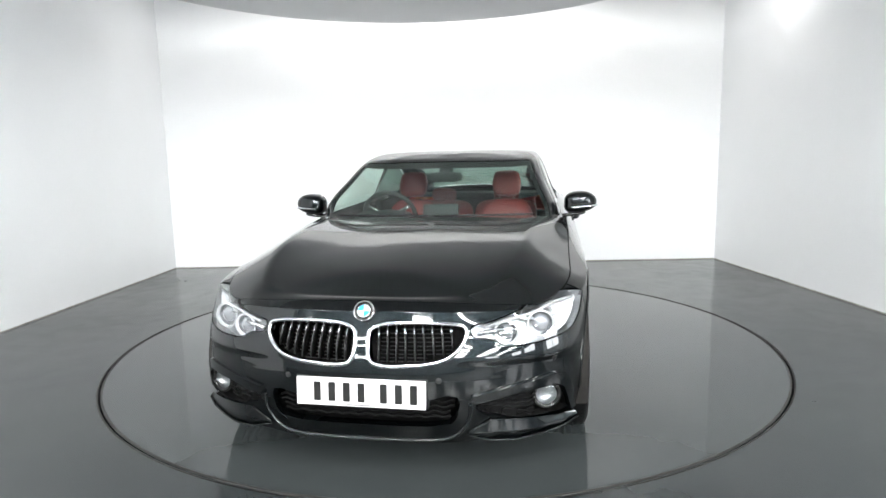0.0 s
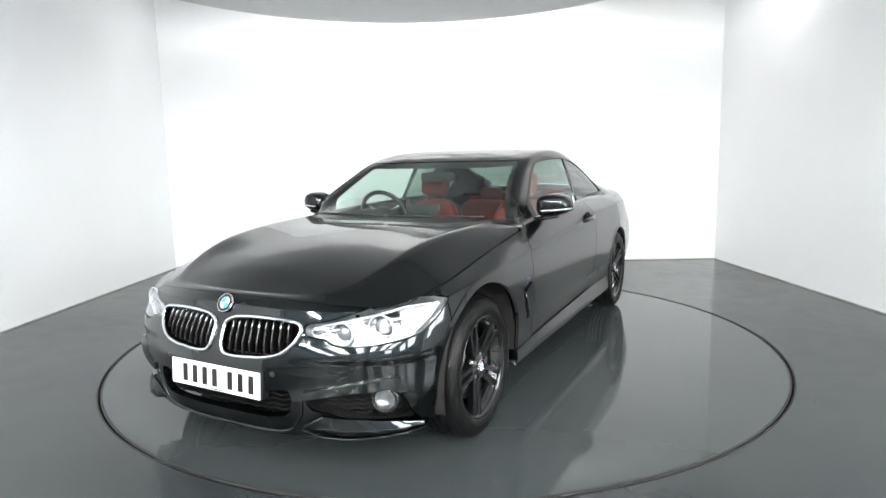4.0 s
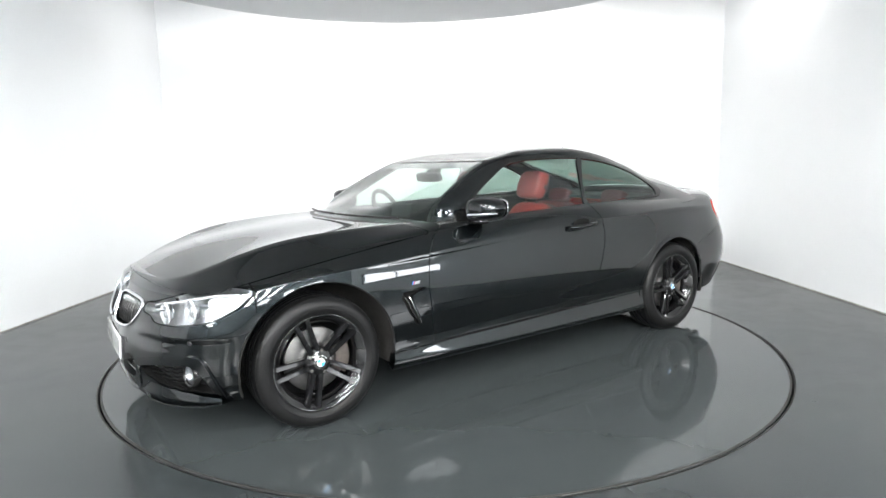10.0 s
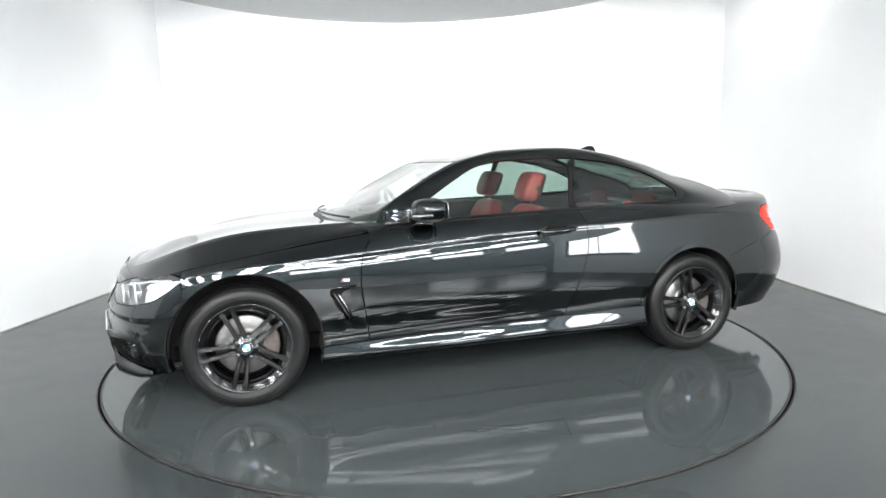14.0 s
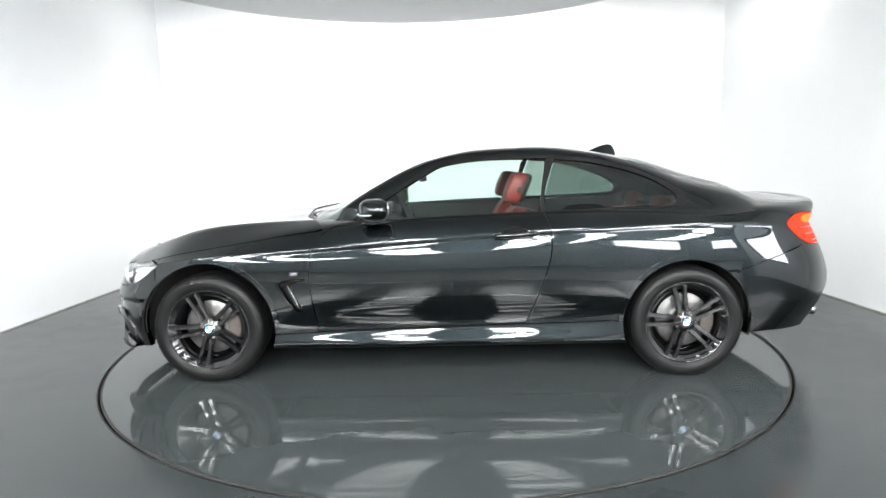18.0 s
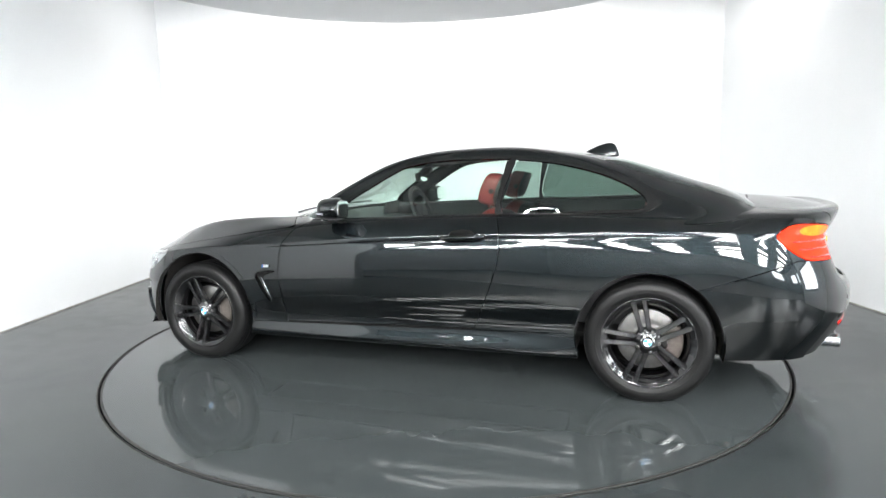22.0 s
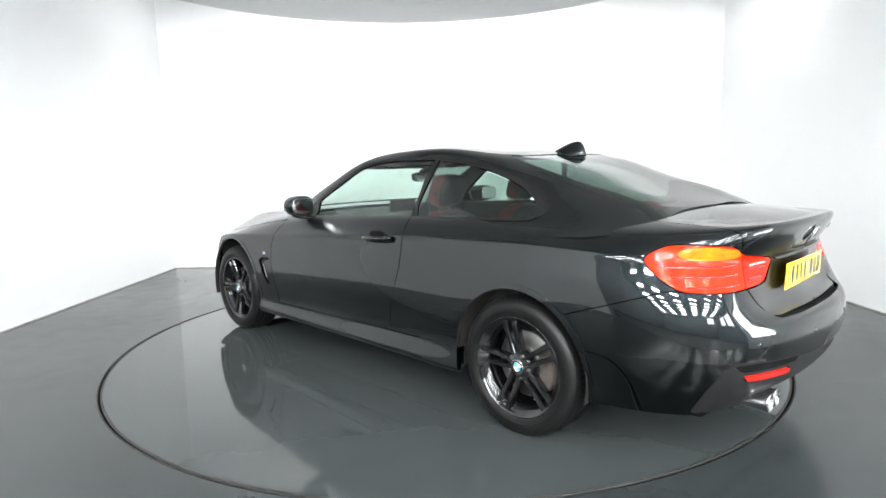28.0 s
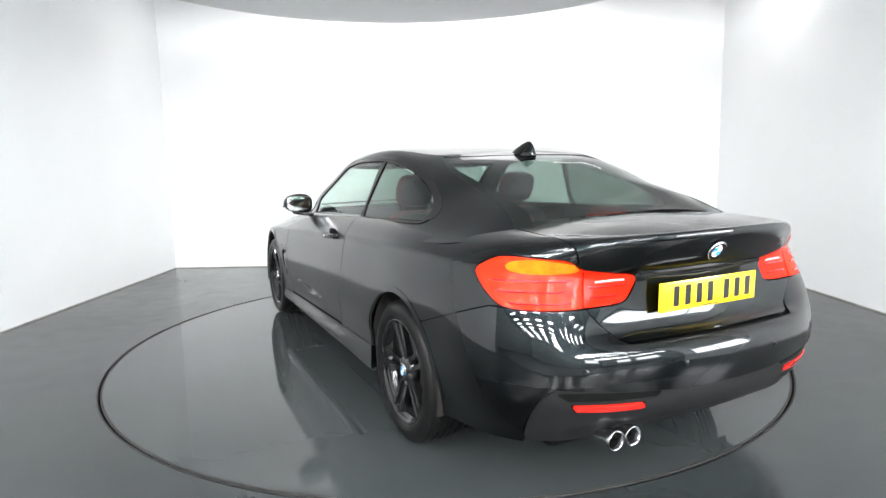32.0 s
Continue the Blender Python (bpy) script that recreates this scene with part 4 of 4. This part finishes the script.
# ---- emblems and number plates (writing as plain bars) ----
def emblem(m, r, parent):
    ring = part("emblem", mesh_of("emblem", *revolve([(r * 1.0, 0), (r * 1.0, .003), (r * .95, .0045), (r * .9, .0035), (r * .66, .0035), (r * .63, .0045), (r * .58, .003)], 36, "z"), TRIM), parent, "round emblem with blue and white quarters", m)
    v, f = revolve([(r * 1.02, -.002), (r * 1.02, .004), (r * .93, .0046)], 36, "z")
    part("emblem_edge", mesh_of("emblem_edge", v, f, CHROME), ring, "chrome edge")
    v, f = revolve([(r * .66, .0034), (r * .63, .0052), (r * .58, .0034)], 36, "z")
    part("emblem_edge", mesh_of("emblem_edge", v, f, CHROME), ring)
    for k in range(4):
        v, f = revolve([(0, .0036), (r * .3, .0036), (r * .58, .0032)], 8, "z", math.pi / 2 * k, math.pi / 2 * (k + 1))
        part("quarter", mesh_of("quarter", v, f, BLUE if k % 2 else WHITE), ring)
    return ring


emblem(facing((2.103, 0, .705), (.86, 0, .5), 0) @ pose(0, 0, 0.003, 0, 0, 0), .041, car)
p, n = tail_point(0, .938, .007)
emblem(facing((p.x, 0, p.z), (n.x, 0, n.z)), .041, car)


def number_plate(name, m, face, w, label):
    ob = part(name, box_mesh(name, (-w / 2, w / 2, -.0555, .0555, 0, .005), face, .002), car, label, m)
    x = -w / 2 + .062
    for k in range(7):
        if k == 4:
            x += .030
        part("plate_bar", box_mesh("plate_bar", (x + .009, x + .038, -.038, .038, .0048, .0056), PLATEBLACK), ob, "plain dark bar")
        x += .0595
    part("plate_border", box_mesh("plate_border", (-w / 2 + .2, w / 2 - .2, -.0515, -.0475, .0048, .0053), PLATEBLACK), ob)
    return ob


number_plate("number_plate", pose(2.190, 0, .4035, 86, 0, 90), PLATEWHITE, .52, "white number plate with dark bars")
number_plate("number_plate", pose(-2.336, 0, .777, 91, 0, -90), PLATEYELLOW, .52, "yellow number plate with dark bars")
part("plate_holder", box_mesh("plate_holder", (2.150, 2.186, -.265, .265, .345, .462), SATIN, .006), car)
both("plate_light_bar", hull.cut(lambda x, y, z, u, v: np.maximum(np.maximum(np.abs(z - .862) - .012, y - .33), x + 2.0)), TRIM, car, "gloss black grip strip over the plate", .03, .012)

# ---- exhaust ----
for y in (.478, .398):
    tip = part("exhaust_tip", mesh_of("exhaust_tip", *revolve([(.033, .25), (.034, .02), (.037, .004), (.035, 0), (.032, .004), (.029, .03), (.028, .20)], 30, "x"), PIPE), car, "polished round exhaust tip", pose(-2.372, y, .298, 0, 0, 0))
    part("exhaust_bore", mesh_of("exhaust_bore", *revolve([(.028, .06), (.0, .065)], 24, "x"), MATTE), tip)
part("silencer", box_mesh("silencer", (-2.13, -1.85, .2, .75, .24, .36), SATIN, .05), car)


# ---- wheels ----
def wheel(x, y, sgn, phase, name_label):
    """One wheel built round its axle; the outer face looks along sgn * y."""
    m = pose(x, y, .33)
    flip = Matrix.Diagonal((1, sgn, 1, 1))

    def fit(data):
        v = [tuple(flip @ Vector(q)) for q in data[0]]
        return (v, data[1]) if sgn > 0 else (v, [tuple(reversed(q)) for q in data[1]])

    barrel = revolve([(.206, -.20), (.214, -.19), (.206, -.17), (.192, -.10), (.196, -.045), (.216, -.022), (.234, -.014), (.241, -.010), (.243, -.004), (.239, -.001), (.232, -.005), (.222, -.014)], 64)
    ob = part("wheel", mesh_of("wheel", *fit(barrel), ALLOY), car, name_label, m)
    tyre = revolve([(.236, -.012), (.242, -.003), (.256, .004), (.277, .007), (.298, .004), (.312, -.005), (.3215, -.016), (.327, -.028), (.3295, -.045), (.3300, -.060), (.3238, -.061), (.3238, -.067), (.3303, -.068), (.3306, -.092), (.3240, -.093), (.3240, -.101), (.3306, -.102),
                    (.3306, -.122), (.3240, -.123), (.3240, -.131), (.3306, -.132), (.3303, -.152), (.3238, -.153), (.3238, -.160), (.3295, -.161), (.327, -.190), (.3215, -.204), (.300, -.222), (.270, -.226), (.240, -.218), (.228, -.205)], 96)
    part("tyre", mesh_of("tyre", *fit(tyre), RUBBER), ob, "black road tyre with grooved tread")
    part("sidewall_rib", mesh_of("sidewall_rib", *fit(revolve([(.262, .0052), (.265, .0066), (.268, .0074), (.270, .0068)], 80)), RUBBER), ob)
    # shoulder blocks round the tread's edge
    lv, lf = [], []
    for k in range(68):
        a = 2 * math.pi * k / 68
        for h_in, h_out, r_in, r_out, sh in ((-.060, -.0135, .3312, .3215, .012), (-.160, -.205, .3312, .3225, -.012)):
            i = len(lv)
            for aa, h, r in ((a, h_in, r_in), (a + .068, h_in, r_in), (a + .068 + sh, h_out, r_out), (a + sh, h_out, r_out)):
                lv += [(r * math.cos(aa), h, r * math.sin(aa)), ((r - .006) * math.cos(aa), h, (r - .006) * math.sin(aa))]
            lf += [(i, i + 2, i + 4, i + 6), (i, i + 1, i + 3, i + 2), (i + 2, i + 3, i + 5, i + 4), (i + 4, i + 5, i + 7, i + 6), (i + 6, i + 7, i + 1, i)]
    tagged(part("tread_shoulder", mesh_of("tread_shoulder", *fit((lv, lf)), RUBBER, False), ob), kind="stuff")
    # tread sipes
    sv, sf = [], []
    for k in range(72):
        a = 2 * math.pi * k / 72
        for h0, h1, tw in ((-.022, -.058, .010), (-.163, -.198, -.010)):
            i = len(sv)
            for aa, h in ((a, h0), (a + .006 / .33, h0), (a + (tw + .006) / .33, h1), (a + tw / .33, h1)):
                r = .3308 if abs(h) > .03 and abs(h) < .19 else .3255
                sv.append((r * math.cos(aa), h, r * math.sin(aa)))
            sf.append((i, i + 1, i + 2, i + 3))
    sp = part("tread_groove", mesh_of("tread_groove", *fit((sv, sf)), MATTE, False), ob)
    tagged(sp, kind="stuff")
    for k in range(5):
        a = radians(180 - (phase + 72 * k))
        c, s = math.cos(a), math.sin(a)
        ev, ef = [], []
        for off0, off1 in ((-.015, -.030), (.015, .030)):
            i0 = len(ev)
            rings = 7
            for j in range(rings):
                q = j / (rings - 1)
                r = .040 + (.233 - .040) * q
                o = off0 * (1 - q) * 1.2 + off1 * q
                hw = .0150 - .0022 * math.sin(q * math.pi)
                top = -.026 + .018 * math.sin(q * math.pi / 2) - .006 * math.sin(q * math.pi)
                deep = top - .042 + .012 * q
                for d, h in ((-hw, deep), (-hw, top - .007), (-hw * .72, top), (hw * .72, top), (hw, top - .007), (hw, deep)):
                    ev.append((r * c - (o + d) * s, h, r * s + (o + d) * c))
            for j in range(rings - 1):
                for i in range(6):
                    ef.append((i0 + j * 6 + i, i0 + (j + 1) * 6 + i, i0 + (j + 1) * 6 + (i + 1) % 6, i0 + j * 6 + (i + 1) % 6))
        me = mesh_of("spoke", *fit((ev, [tuple(reversed(q)) for q in ef])), ALLOY)
        me.set_sharp_from_angle(angle=radians(22))
        part("spoke", me, ob)
        b = a + radians(36)
        bolt = revolve([(0, -.022), (.008, -.022), (.010, -.026), (.010, -.04)], 8)
        part("wheel_bolt", mesh_of("wheel_bolt", *fit(([(p[0] + .056 * math.cos(b), p[1], p[2] + .056 * math.sin(b)) for p in bolt[0]], bolt[1])), DISCIRON), ob)
    part("hub", mesh_of("hub", *fit(revolve([(.036, -.016), (.040, -.018), (.060, -.026), (.072, -.034), (.074, -.06)], 40)), ALLOY), ob)
    cap = emblem(pose(0, sgn * -.0165, 0, -90 if sgn > 0 else 90, 0, 0), .034, car)
    cap.parent = ob
    disc = part("brake_disc", mesh_of("brake_disc", *fit(revolve([(.07, -.072), (.072, -.085), (.095, -.086), (.158, -.086), (.160, -.088), (.160, -.108), (.09, -.110)], 64)), DISCIRON), ob, "worn metal brake disc")
    # the caliper straddles the disc on its rear side
    cv, cf = revolve([(.100, -.060), (.166, -.058), (.176, -.066), (.176, -.13), (.100, -.13), (.100, -.060)], 10, "y", radians(150), radians(212))
    part("brake_caliper", mesh_of("brake_caliper", *fit((cv, cf)), RUSTY), ob, "rusty brake caliper")
    part("axle_cover", mesh_of("axle_cover", *fit(revolve([(0, -.17), (.20, -.17)], 32)), MATTE), ob)
    return ob


for sgn in (1, -1):
    wheel(1.405, sgn * .889, sgn, 41, "gloss black five double-spoke alloy wheel")
    wheel(-1.405, sgn * .895, sgn, 31, "gloss black five double-spoke alloy wheel")
    for x, r, nm in ((1.395, .402, 1), (-1.400, .377, 2)):
        lv, lf = revolve([(r, .0), (r, -.32), (.12, -.33)], 40, "y", radians(-14), radians(194))
        lv = [(q[0] + x, sgn * (q[1] + .885), q[2] + .335) for q in lv]
        part("wheel_arch_liner", mesh_of("wheel_arch_liner", lv, lf, LINER), car)
for x, z, r, a0, a1 in ((1.395, .335, .395, -4, 184), (-1.400, .335, .370, 3, 177)):
    pts = []
    for k in range(37):
        a = radians(a0 + (a1 - a0) * k / 36)
        px, pz = x + r * math.cos(a), z + r * math.sin(a)
        d = np.hypot(hull.pos[:, 0] - px, hull.pos[:, 2] - pz) + np.where(hull.pos[:, 1] > .6, 0, 9)
        q = np.argsort(d)[:6]
        w = 1 / (d[q] + .002)
        pts.append((px, float((hull.pos[q, 1] * w).sum() / w.sum()) - .002, pz))
    pair("wheel_arch_lip", tube([(q[0], q[1] - .003, q[2]) for q in pts], .0055, 8), SATIN, car)
part("underbody", box_mesh("underbody", (-2.15, 2.0, -.60, .60, .20, .30), MATTE, .03), car)
part("underbody", box_mesh("underbody", (-.98, .96, -.86, .86, .215, .30), MATTE, .02), car)


# ---- mirrors, handles, badges, aerial ----
def blob(cx, cy, cz, sx, sy, sz, e=0.6, n=20, warp=None):
    """A rounded box: a sphere squared off by the power e."""
    verts, faces = [], []
    sg = lambda t: math.copysign(abs(t) ** e, t)
    for i in range(n + 1):
        la = math.pi * (i / n - .5)
        for j in range(2 * n):
            lo = math.pi * j / n
            p = Vector((sg(math.cos(la)) * sg(math.cos(lo)) * sx, sg(math.cos(la)) * sg(math.sin(lo)) * sy, sg(math.sin(la)) * sz))
            if warp:
                p = warp(p)
            verts.append((cx + p.x, cy + p.y, cz + p.z))
    m = 2 * n
    for i in range(n):
        for j in range(m):
            faces.append((i * m + j, i * m + (j + 1) % m, (i + 1) * m + (j + 1) % m, (i + 1) * m + j))
    return verts, faces


def mirror_shape(p):
    k = p.y / .108
    taper = 1 - .16 * max(k, 0) ** 2
    x = p.x * taper if p.x > 0 else p.x * .55
    return Vector((x - .016 * k, p.y, p.z * (1 - .22 * max(k, 0) ** 2) + (.010 * k if p.z < 0 else -.012 * k * k)))


mirrors = pair("door_mirror", blob(.376, .904, 1.018, .104, .103, .068, .62, 18, mirror_shape), PAINT, car, "black door mirror with a silver indicator strip")
pair("mirror_glass", put(blob(0, 0, 0, .004, .084, .051, .5, 12), pose(.316, .912, 1.020, 0, 0, 6)), CHROME, mirrors, "mirror glass")
pair("mirror_foot", put(blob(0, 0, 0, .050, .105, .013, .6, 12), pose(.405, .835, .938, 8, 0, -14)), TRIM, mirrors, "gloss black mirror foot")
ind = []
for k in range(13):
    lo = radians(-25 + 100 * k / 12)
    w = math.copysign(abs(math.sin(lo)) ** .62, lo)
    ind.append((.376 + .104 * math.cos(lo) ** .62 * (1 - .16 * max(w, 0) ** 2) - .016 * w, .904 + .103 * w, .989 + .008 * w))
pair("indicator_strip", tube(ind, .0075, 6), CHROME, mirrors, "silver indicator strip")

# the handle cup's shade as a flat black oval; the door isn't hollowed
pair("handle_cup_shade", put(blob(0, 0, 0, .074, .010, .036, .8, 14), pose(-.405, .884, .874, -14, 1.5, 0)), MATTE, doors, "matte black oval standing for the shaded cup behind the handle")
handle_pts = [(-.290, .897, .857), (-.305, .908, .858), (-.34, .917, .860), (-.40, .922, .863), (-.46, .920, .867), (-.505, .912, .869), (-.525, .902, .870), (-.532, .892, .870)]
hv, hf = tube(handle_pts, .0145, 12)
handles = pair("door_handle", (hv, hf), PAINT, doors, "black pull handle")
pair("lock_cap", put(blob(0, 0, 0, .020, .012, .015, .8, 10), pose(-.502, .912, .869)), TRIM, handles, "gloss cap over the lock")


# fender vent: dark slot, gloss blade, silver badge of slanted bars above
vents = both("fender_vent", hull.cut(vent_f), MATTE, car, "slanted gloss black air vent", 0, -0.022)
pair("vent_blade", tube([(.935, .902, .590), (.905, .902, .535), (.875, .902, .480), (.852, .902, .442)], .006, 6), TRIM, vents)
pair("vent_blade", tube([(.945, .905, .618), (.890, .905, .622), (.835, .905, .622)], .005, 6), TRIM, vents)
pair("vent_edge", tube([(.912, .911, .590), (.888, .911, .540), (.862, .911, .485), (.840, .911, .440)], .0026, 6), SILVER, vents)
y0 = .9155
for k, (w, c) in enumerate(((.002, BLUE), (.002, DARKBLUE), (.002, STRIPERED), (.034, SILVER))):
    x1 = .898 - .0035 * k
    v, f = [(x1, y0, .654), (x1 - w, y0, .654), (x1 - w - .005, y0, .671), (x1 - .005, y0, .671)], [(0, 1, 2, 3)]
    v = v + [(q[0], y0 + .003, q[2]) for q in v]
    f = [(0, 1, 2, 3), (7, 6, 5, 4), (0, 4, 5, 1), (1, 5, 6, 2), (2, 6, 7, 3), (3, 7, 4, 0)]
    pair("side_badge", (v, f), c, car, "small striped side badge", False)
for k, (w, c) in enumerate(((.006, BLUE), (.006, DARKBLUE), (.006, STRIPERED), (.034, SILVER))):
    yb = .415 + .008 * k
    p, n = tail_point(math.degrees(math.atan2(yb, .84)), .938, .001)
    part("boot_badge", box_mesh("boot_badge", (-w, 0, -.012, .012, -.001, .002), c, .0008), car, "small striped boot badge", facing((p.x, -yb, p.z), (n.x, -n.y, n.z), 0))
fv, ff = blob(0, 0, 0, .110, .034, .070, .9, 14, lambda p: Vector((p.x * (1 - .45 * max(p.z, 0) / .07) - .055 * (max(p.z, 0) / .07) ** 1.3, p.y * (1 - .75 * max(p.z, 0) / .07), max(p.z, -.01) * .92)))
part("roof_aerial", mesh_of("roof_aerial", [(q[0] * 1.12 - 1.085, q[1] * 1.1, q[2] * 1.18 + 1.309) for q in fv], ff, PAINT), car, "black shark-fin aerial")
for y in (.22, .62):
    p, n = tail_point(math.degrees(math.atan2(y, .88)), .565, .001)
    pair("parking_sensor", put(revolve([(0, .002), (.009, .002), (.011, 0), (.0125, -.002)], 16, "z"), facing(p, n)), PAINT, car)
for a, z in ((17.5, .455), (44, .500)):
    p, n = nose_point(a, z, .001)
    pair("parking_sensor", put(revolve([(0, .002), (.009, .002), (.011, 0), (.0125, -.002)], 16, "z"), facing(p, n)), SATIN, car)
for y0, y1 in ((.05, .62), (-.55, .02)):
    pts = [(.905 - .30 * (y0 + (y1 - y0) * k / 8) ** 2 + .004, y0 + (y1 - y0) * k / 8, .972 + .006 * math.sin(k)) for k in range(9)]
    wp = part("wiper", mesh_of("wiper", *tube([(q[0], q[1], .975) for q in pts], .007, 6), SATIN), car, "black wiper resting at the screen foot")


# ---- the cabin (right-hand drive) ----
def tilted(x, y, z, ry=0, rx=0, rz=0):
    return pose(x, y, z, rx, ry, rz)


def front_seat(y):
    seat = part("front_seat", mesh_of("seat_cushion", *put(blob(0, 0, 0, .27, .245, .085, .5, 14), tilted(-.10, y, .50, -6)), LEATHER), car, "red leather sports seat")
    part("backrest", mesh_of("backrest", *put(blob(0, 0, 0, .085, .235, .30, .5, 16, lambda p: Vector((p.x + .03 * (abs(p.y) / .235) ** 2, p.y * (1 - .20 * max(p.z, 0) / .30), p.z))), tilted(-.415, y, .695, -17)), LEATHER), seat, "red leather backrest")
    part("backrest_shell", mesh_of("backrest_shell", *put(blob(0, 0, 0, .06, .238, .297, .5, 14, lambda p: Vector((p.x, p.y * (1 - .20 * max(p.z, 0) / .30), p.z))), tilted(-.468, y, .69, -17)), BLACKLEATHER), seat, "black seat back shell")
    shape = lambda p: Vector((p.x - .02 * (p.z / .11) - .012 * (p.z / .11) ** 2, p.y * (1 - .14 * max(p.z, 0) / .11 - .10 * max(-p.z, 0) / .11), p.z))
    part("headrest", mesh_of("headrest", *put(blob(0, 0, 0, .056, .112, .100, .42, 16, shape), tilted(-.455, y, 1.112, -10)), LEATHER), seat, "red leather headrest")
    part("headrest_back", mesh_of("headrest_back", *put(blob(0, 0, 0, .050, .104, .094, .5, 14, shape), tilted(-.490, y, 1.112, -10)), BLACKLEATHER), seat, "black back of the headrest")
    part("headrest_knob", mesh_of("headrest_knob", *put(revolve([(0, .006), (.014, .006), (.018, .0)], 16, "y"), pose(-.475, y + .108, 1.100)), CABIN), seat)
    for d in (-.055, .055):
        part("headrest_post", mesh_of("headrest_post", *tube([(-.462, y + d, .90), (-.445, y + d, 1.02)], .007, 8), CHROME), seat, "chrome headrest post")
    return seat


for y in (.375, -.375):
    front_seat(y)
bench = part("rear_seat", mesh_of("rear_cushion", *put(blob(0, 0, 0, .26, .60, .09, .4, 14), tilted(-1.02, 0, .50, -5)), LEATHER), car, "red leather rear bench")
for y in (.30, -.30):
    part("rear_backrest", mesh_of("rear_backrest", *put(blob(0, 0, 0, .08, .29, .21, .45, 14), tilted(-1.32, y, .72, -22)), LEATHER), bench)
    part("rear_headrest", mesh_of("rear_headrest", *put(blob(0, 0, 0, .05, .12, .06, .6, 14), tilted(-1.43, y, .975, -14)), LEATHER), bench, "low red rear headrest")
part("parcel_shelf", box_mesh("parcel_shelf", (-1.88, -1.42, -.60, .60, .955, .985), CABIN, .01), car, "black parcel shelf")
part("cabin_floor", box_mesh("cabin_floor", (-1.45, .90, -.74, .74, .30, .325), CARPET), car, "black carpet")


def dash_shape(p):
    k = max(0, -p.x / .28)
    return Vector((p.x, p.y, p.z * (1 - .18 * k) - .02 * k))


dash = part("dashboard", mesh_of("dashboard", *blob(.60, 0, .82, .30, .72, .118, .42, 18, dash_shape), CABIN), car, "black soft-touch dashboard")
part("instrument_hood", mesh_of("instrument_hood", *blob(.46, -.375, .925, .12, .19, .045, .6, 14), CABIN), dash)
part("centre_screen", box_mesh("centre_screen", (-.012, .008, -.12, .12, -.045, .045), CABIN, .008), dash, "freestanding dark screen", pose(.40, 0, .965, 0, -12, 0))
part("trim_strip", box_mesh("trim_strip", (.292, .31, -.66, .66, .80, .83), SILVER, .006), dash, "silver dashboard strip")
part("centre_console", box_mesh("centre_console", (-.55, .40, -.12, .12, .33, .58), CABIN, .04), car, "black centre console")
part("gear_lever", mesh_of("gear_lever", *blob(.10, 0, .64, .03, .028, .06, .8, 10), BLACKLEATHER), car)
wm = pose(.295, -.375, .915, 0, -68, 0)
sw = part("steering_wheel", mesh_of("steering_wheel", *put(tube([(.183 * math.cos(a), .183 * math.sin(a), 0) for a in [2 * math.pi * k / 40 for k in range(40)]], .0165, 8, True), wm), BLACKLEATHER), car, "black leather steering wheel")
part("wheel_boss", mesh_of("wheel_boss", *put(blob(0, 0, -.01, .062, .075, .03, .7, 12), wm), CABIN), sw)
for a in (90, 210, 330):
    c, s = math.cos(radians(a + 90)), math.sin(radians(a + 90))
    part("wheel_spoke", mesh_of("wheel_spoke", *put(tube([(.04 * c, .04 * s, -.008), (.175 * c, .175 * s, 0)], .014, 6), wm), SILVER), sw, "silver wheel spoke")
part("steering_column", mesh_of("steering_column", *tube([(.31, -.375, .91), (.55, -.375, .83)], .035, 10), CABIN), car)
im = part("interior_mirror", mesh_of("interior_mirror", *put(blob(0, 0, 0, .022, .125, .034, .5, 14), pose(.165, -.012, 1.182, 0, 10, 8)), CABIN), car, "black interior mirror")
part("mirror_glass", mesh_of("mirror_glass", *put(blob(0, 0, 0, .003, .115, .027, .5, 10), pose(.142, -.012, 1.179, 0, 10, 8)), CHROME), im)
part("mirror_stem", mesh_of("mirror_stem", *put(blob(0, 0, 0, .05, .05, .026, .7, 10), pose(.125, -.005, 1.222, 0, 26, 0)), CABIN), im, "black sensor housing on the screen")
for s in (1, -1):
    dc = part("door_card", box_mesh("door_card", (-.55, .62, min(s * .715, s * .765), max(s * .715, s * .765), .38, .952), CABIN, .02), car, "black door card")
    part("armrest", mesh_of("armrest", *blob(-.12, s * .69, .66, .30, .045, .045, .6, 12), LEATHER), dc, "red leather armrest")
    part("rear_side_trim", box_mesh("rear_side_trim", (-1.40, -.58, min(s * .690, s * .745), max(s * .690, s * .745), .38, .975), CABIN, .02), car, "black rear side trim")
    part("door_top_roll", mesh_of("door_top_roll", *tube([(.50, s * .750, .935), (0, s * .752, .948), (-.56, s * .745, .966)], .018, 8), CABIN), dc)


# ---- motion: the turntable carries the car round once its own centre ----
OFF = Vector((-0.0228, 0.0582, 0))
TURN = [(0, -100.35), (2, -109.26), (3.5, -115.97), (5.5, -125.03), (8, -136.37), (10, -145.29), (12, -154.19), (14.5, -165.33), (16.5, -174.27),
        (19, -185.33), (21, -194.06), (23, -203.0), (25.5, -214.16), (27.5, -223.16), (30, -234.38), (32, -243.33)]


def motions():
    rows = []
    for t, a in TURN:
        turn = pose(0, 0, 0, 0, 0, a)
        rows.append((t, turn @ Matrix.Translation(OFF)))
    walk(car, rows)
    walk(turntable, [(t, pose(0, 0, 0, 0, 0, a)) for t, a in TURN])


motions()
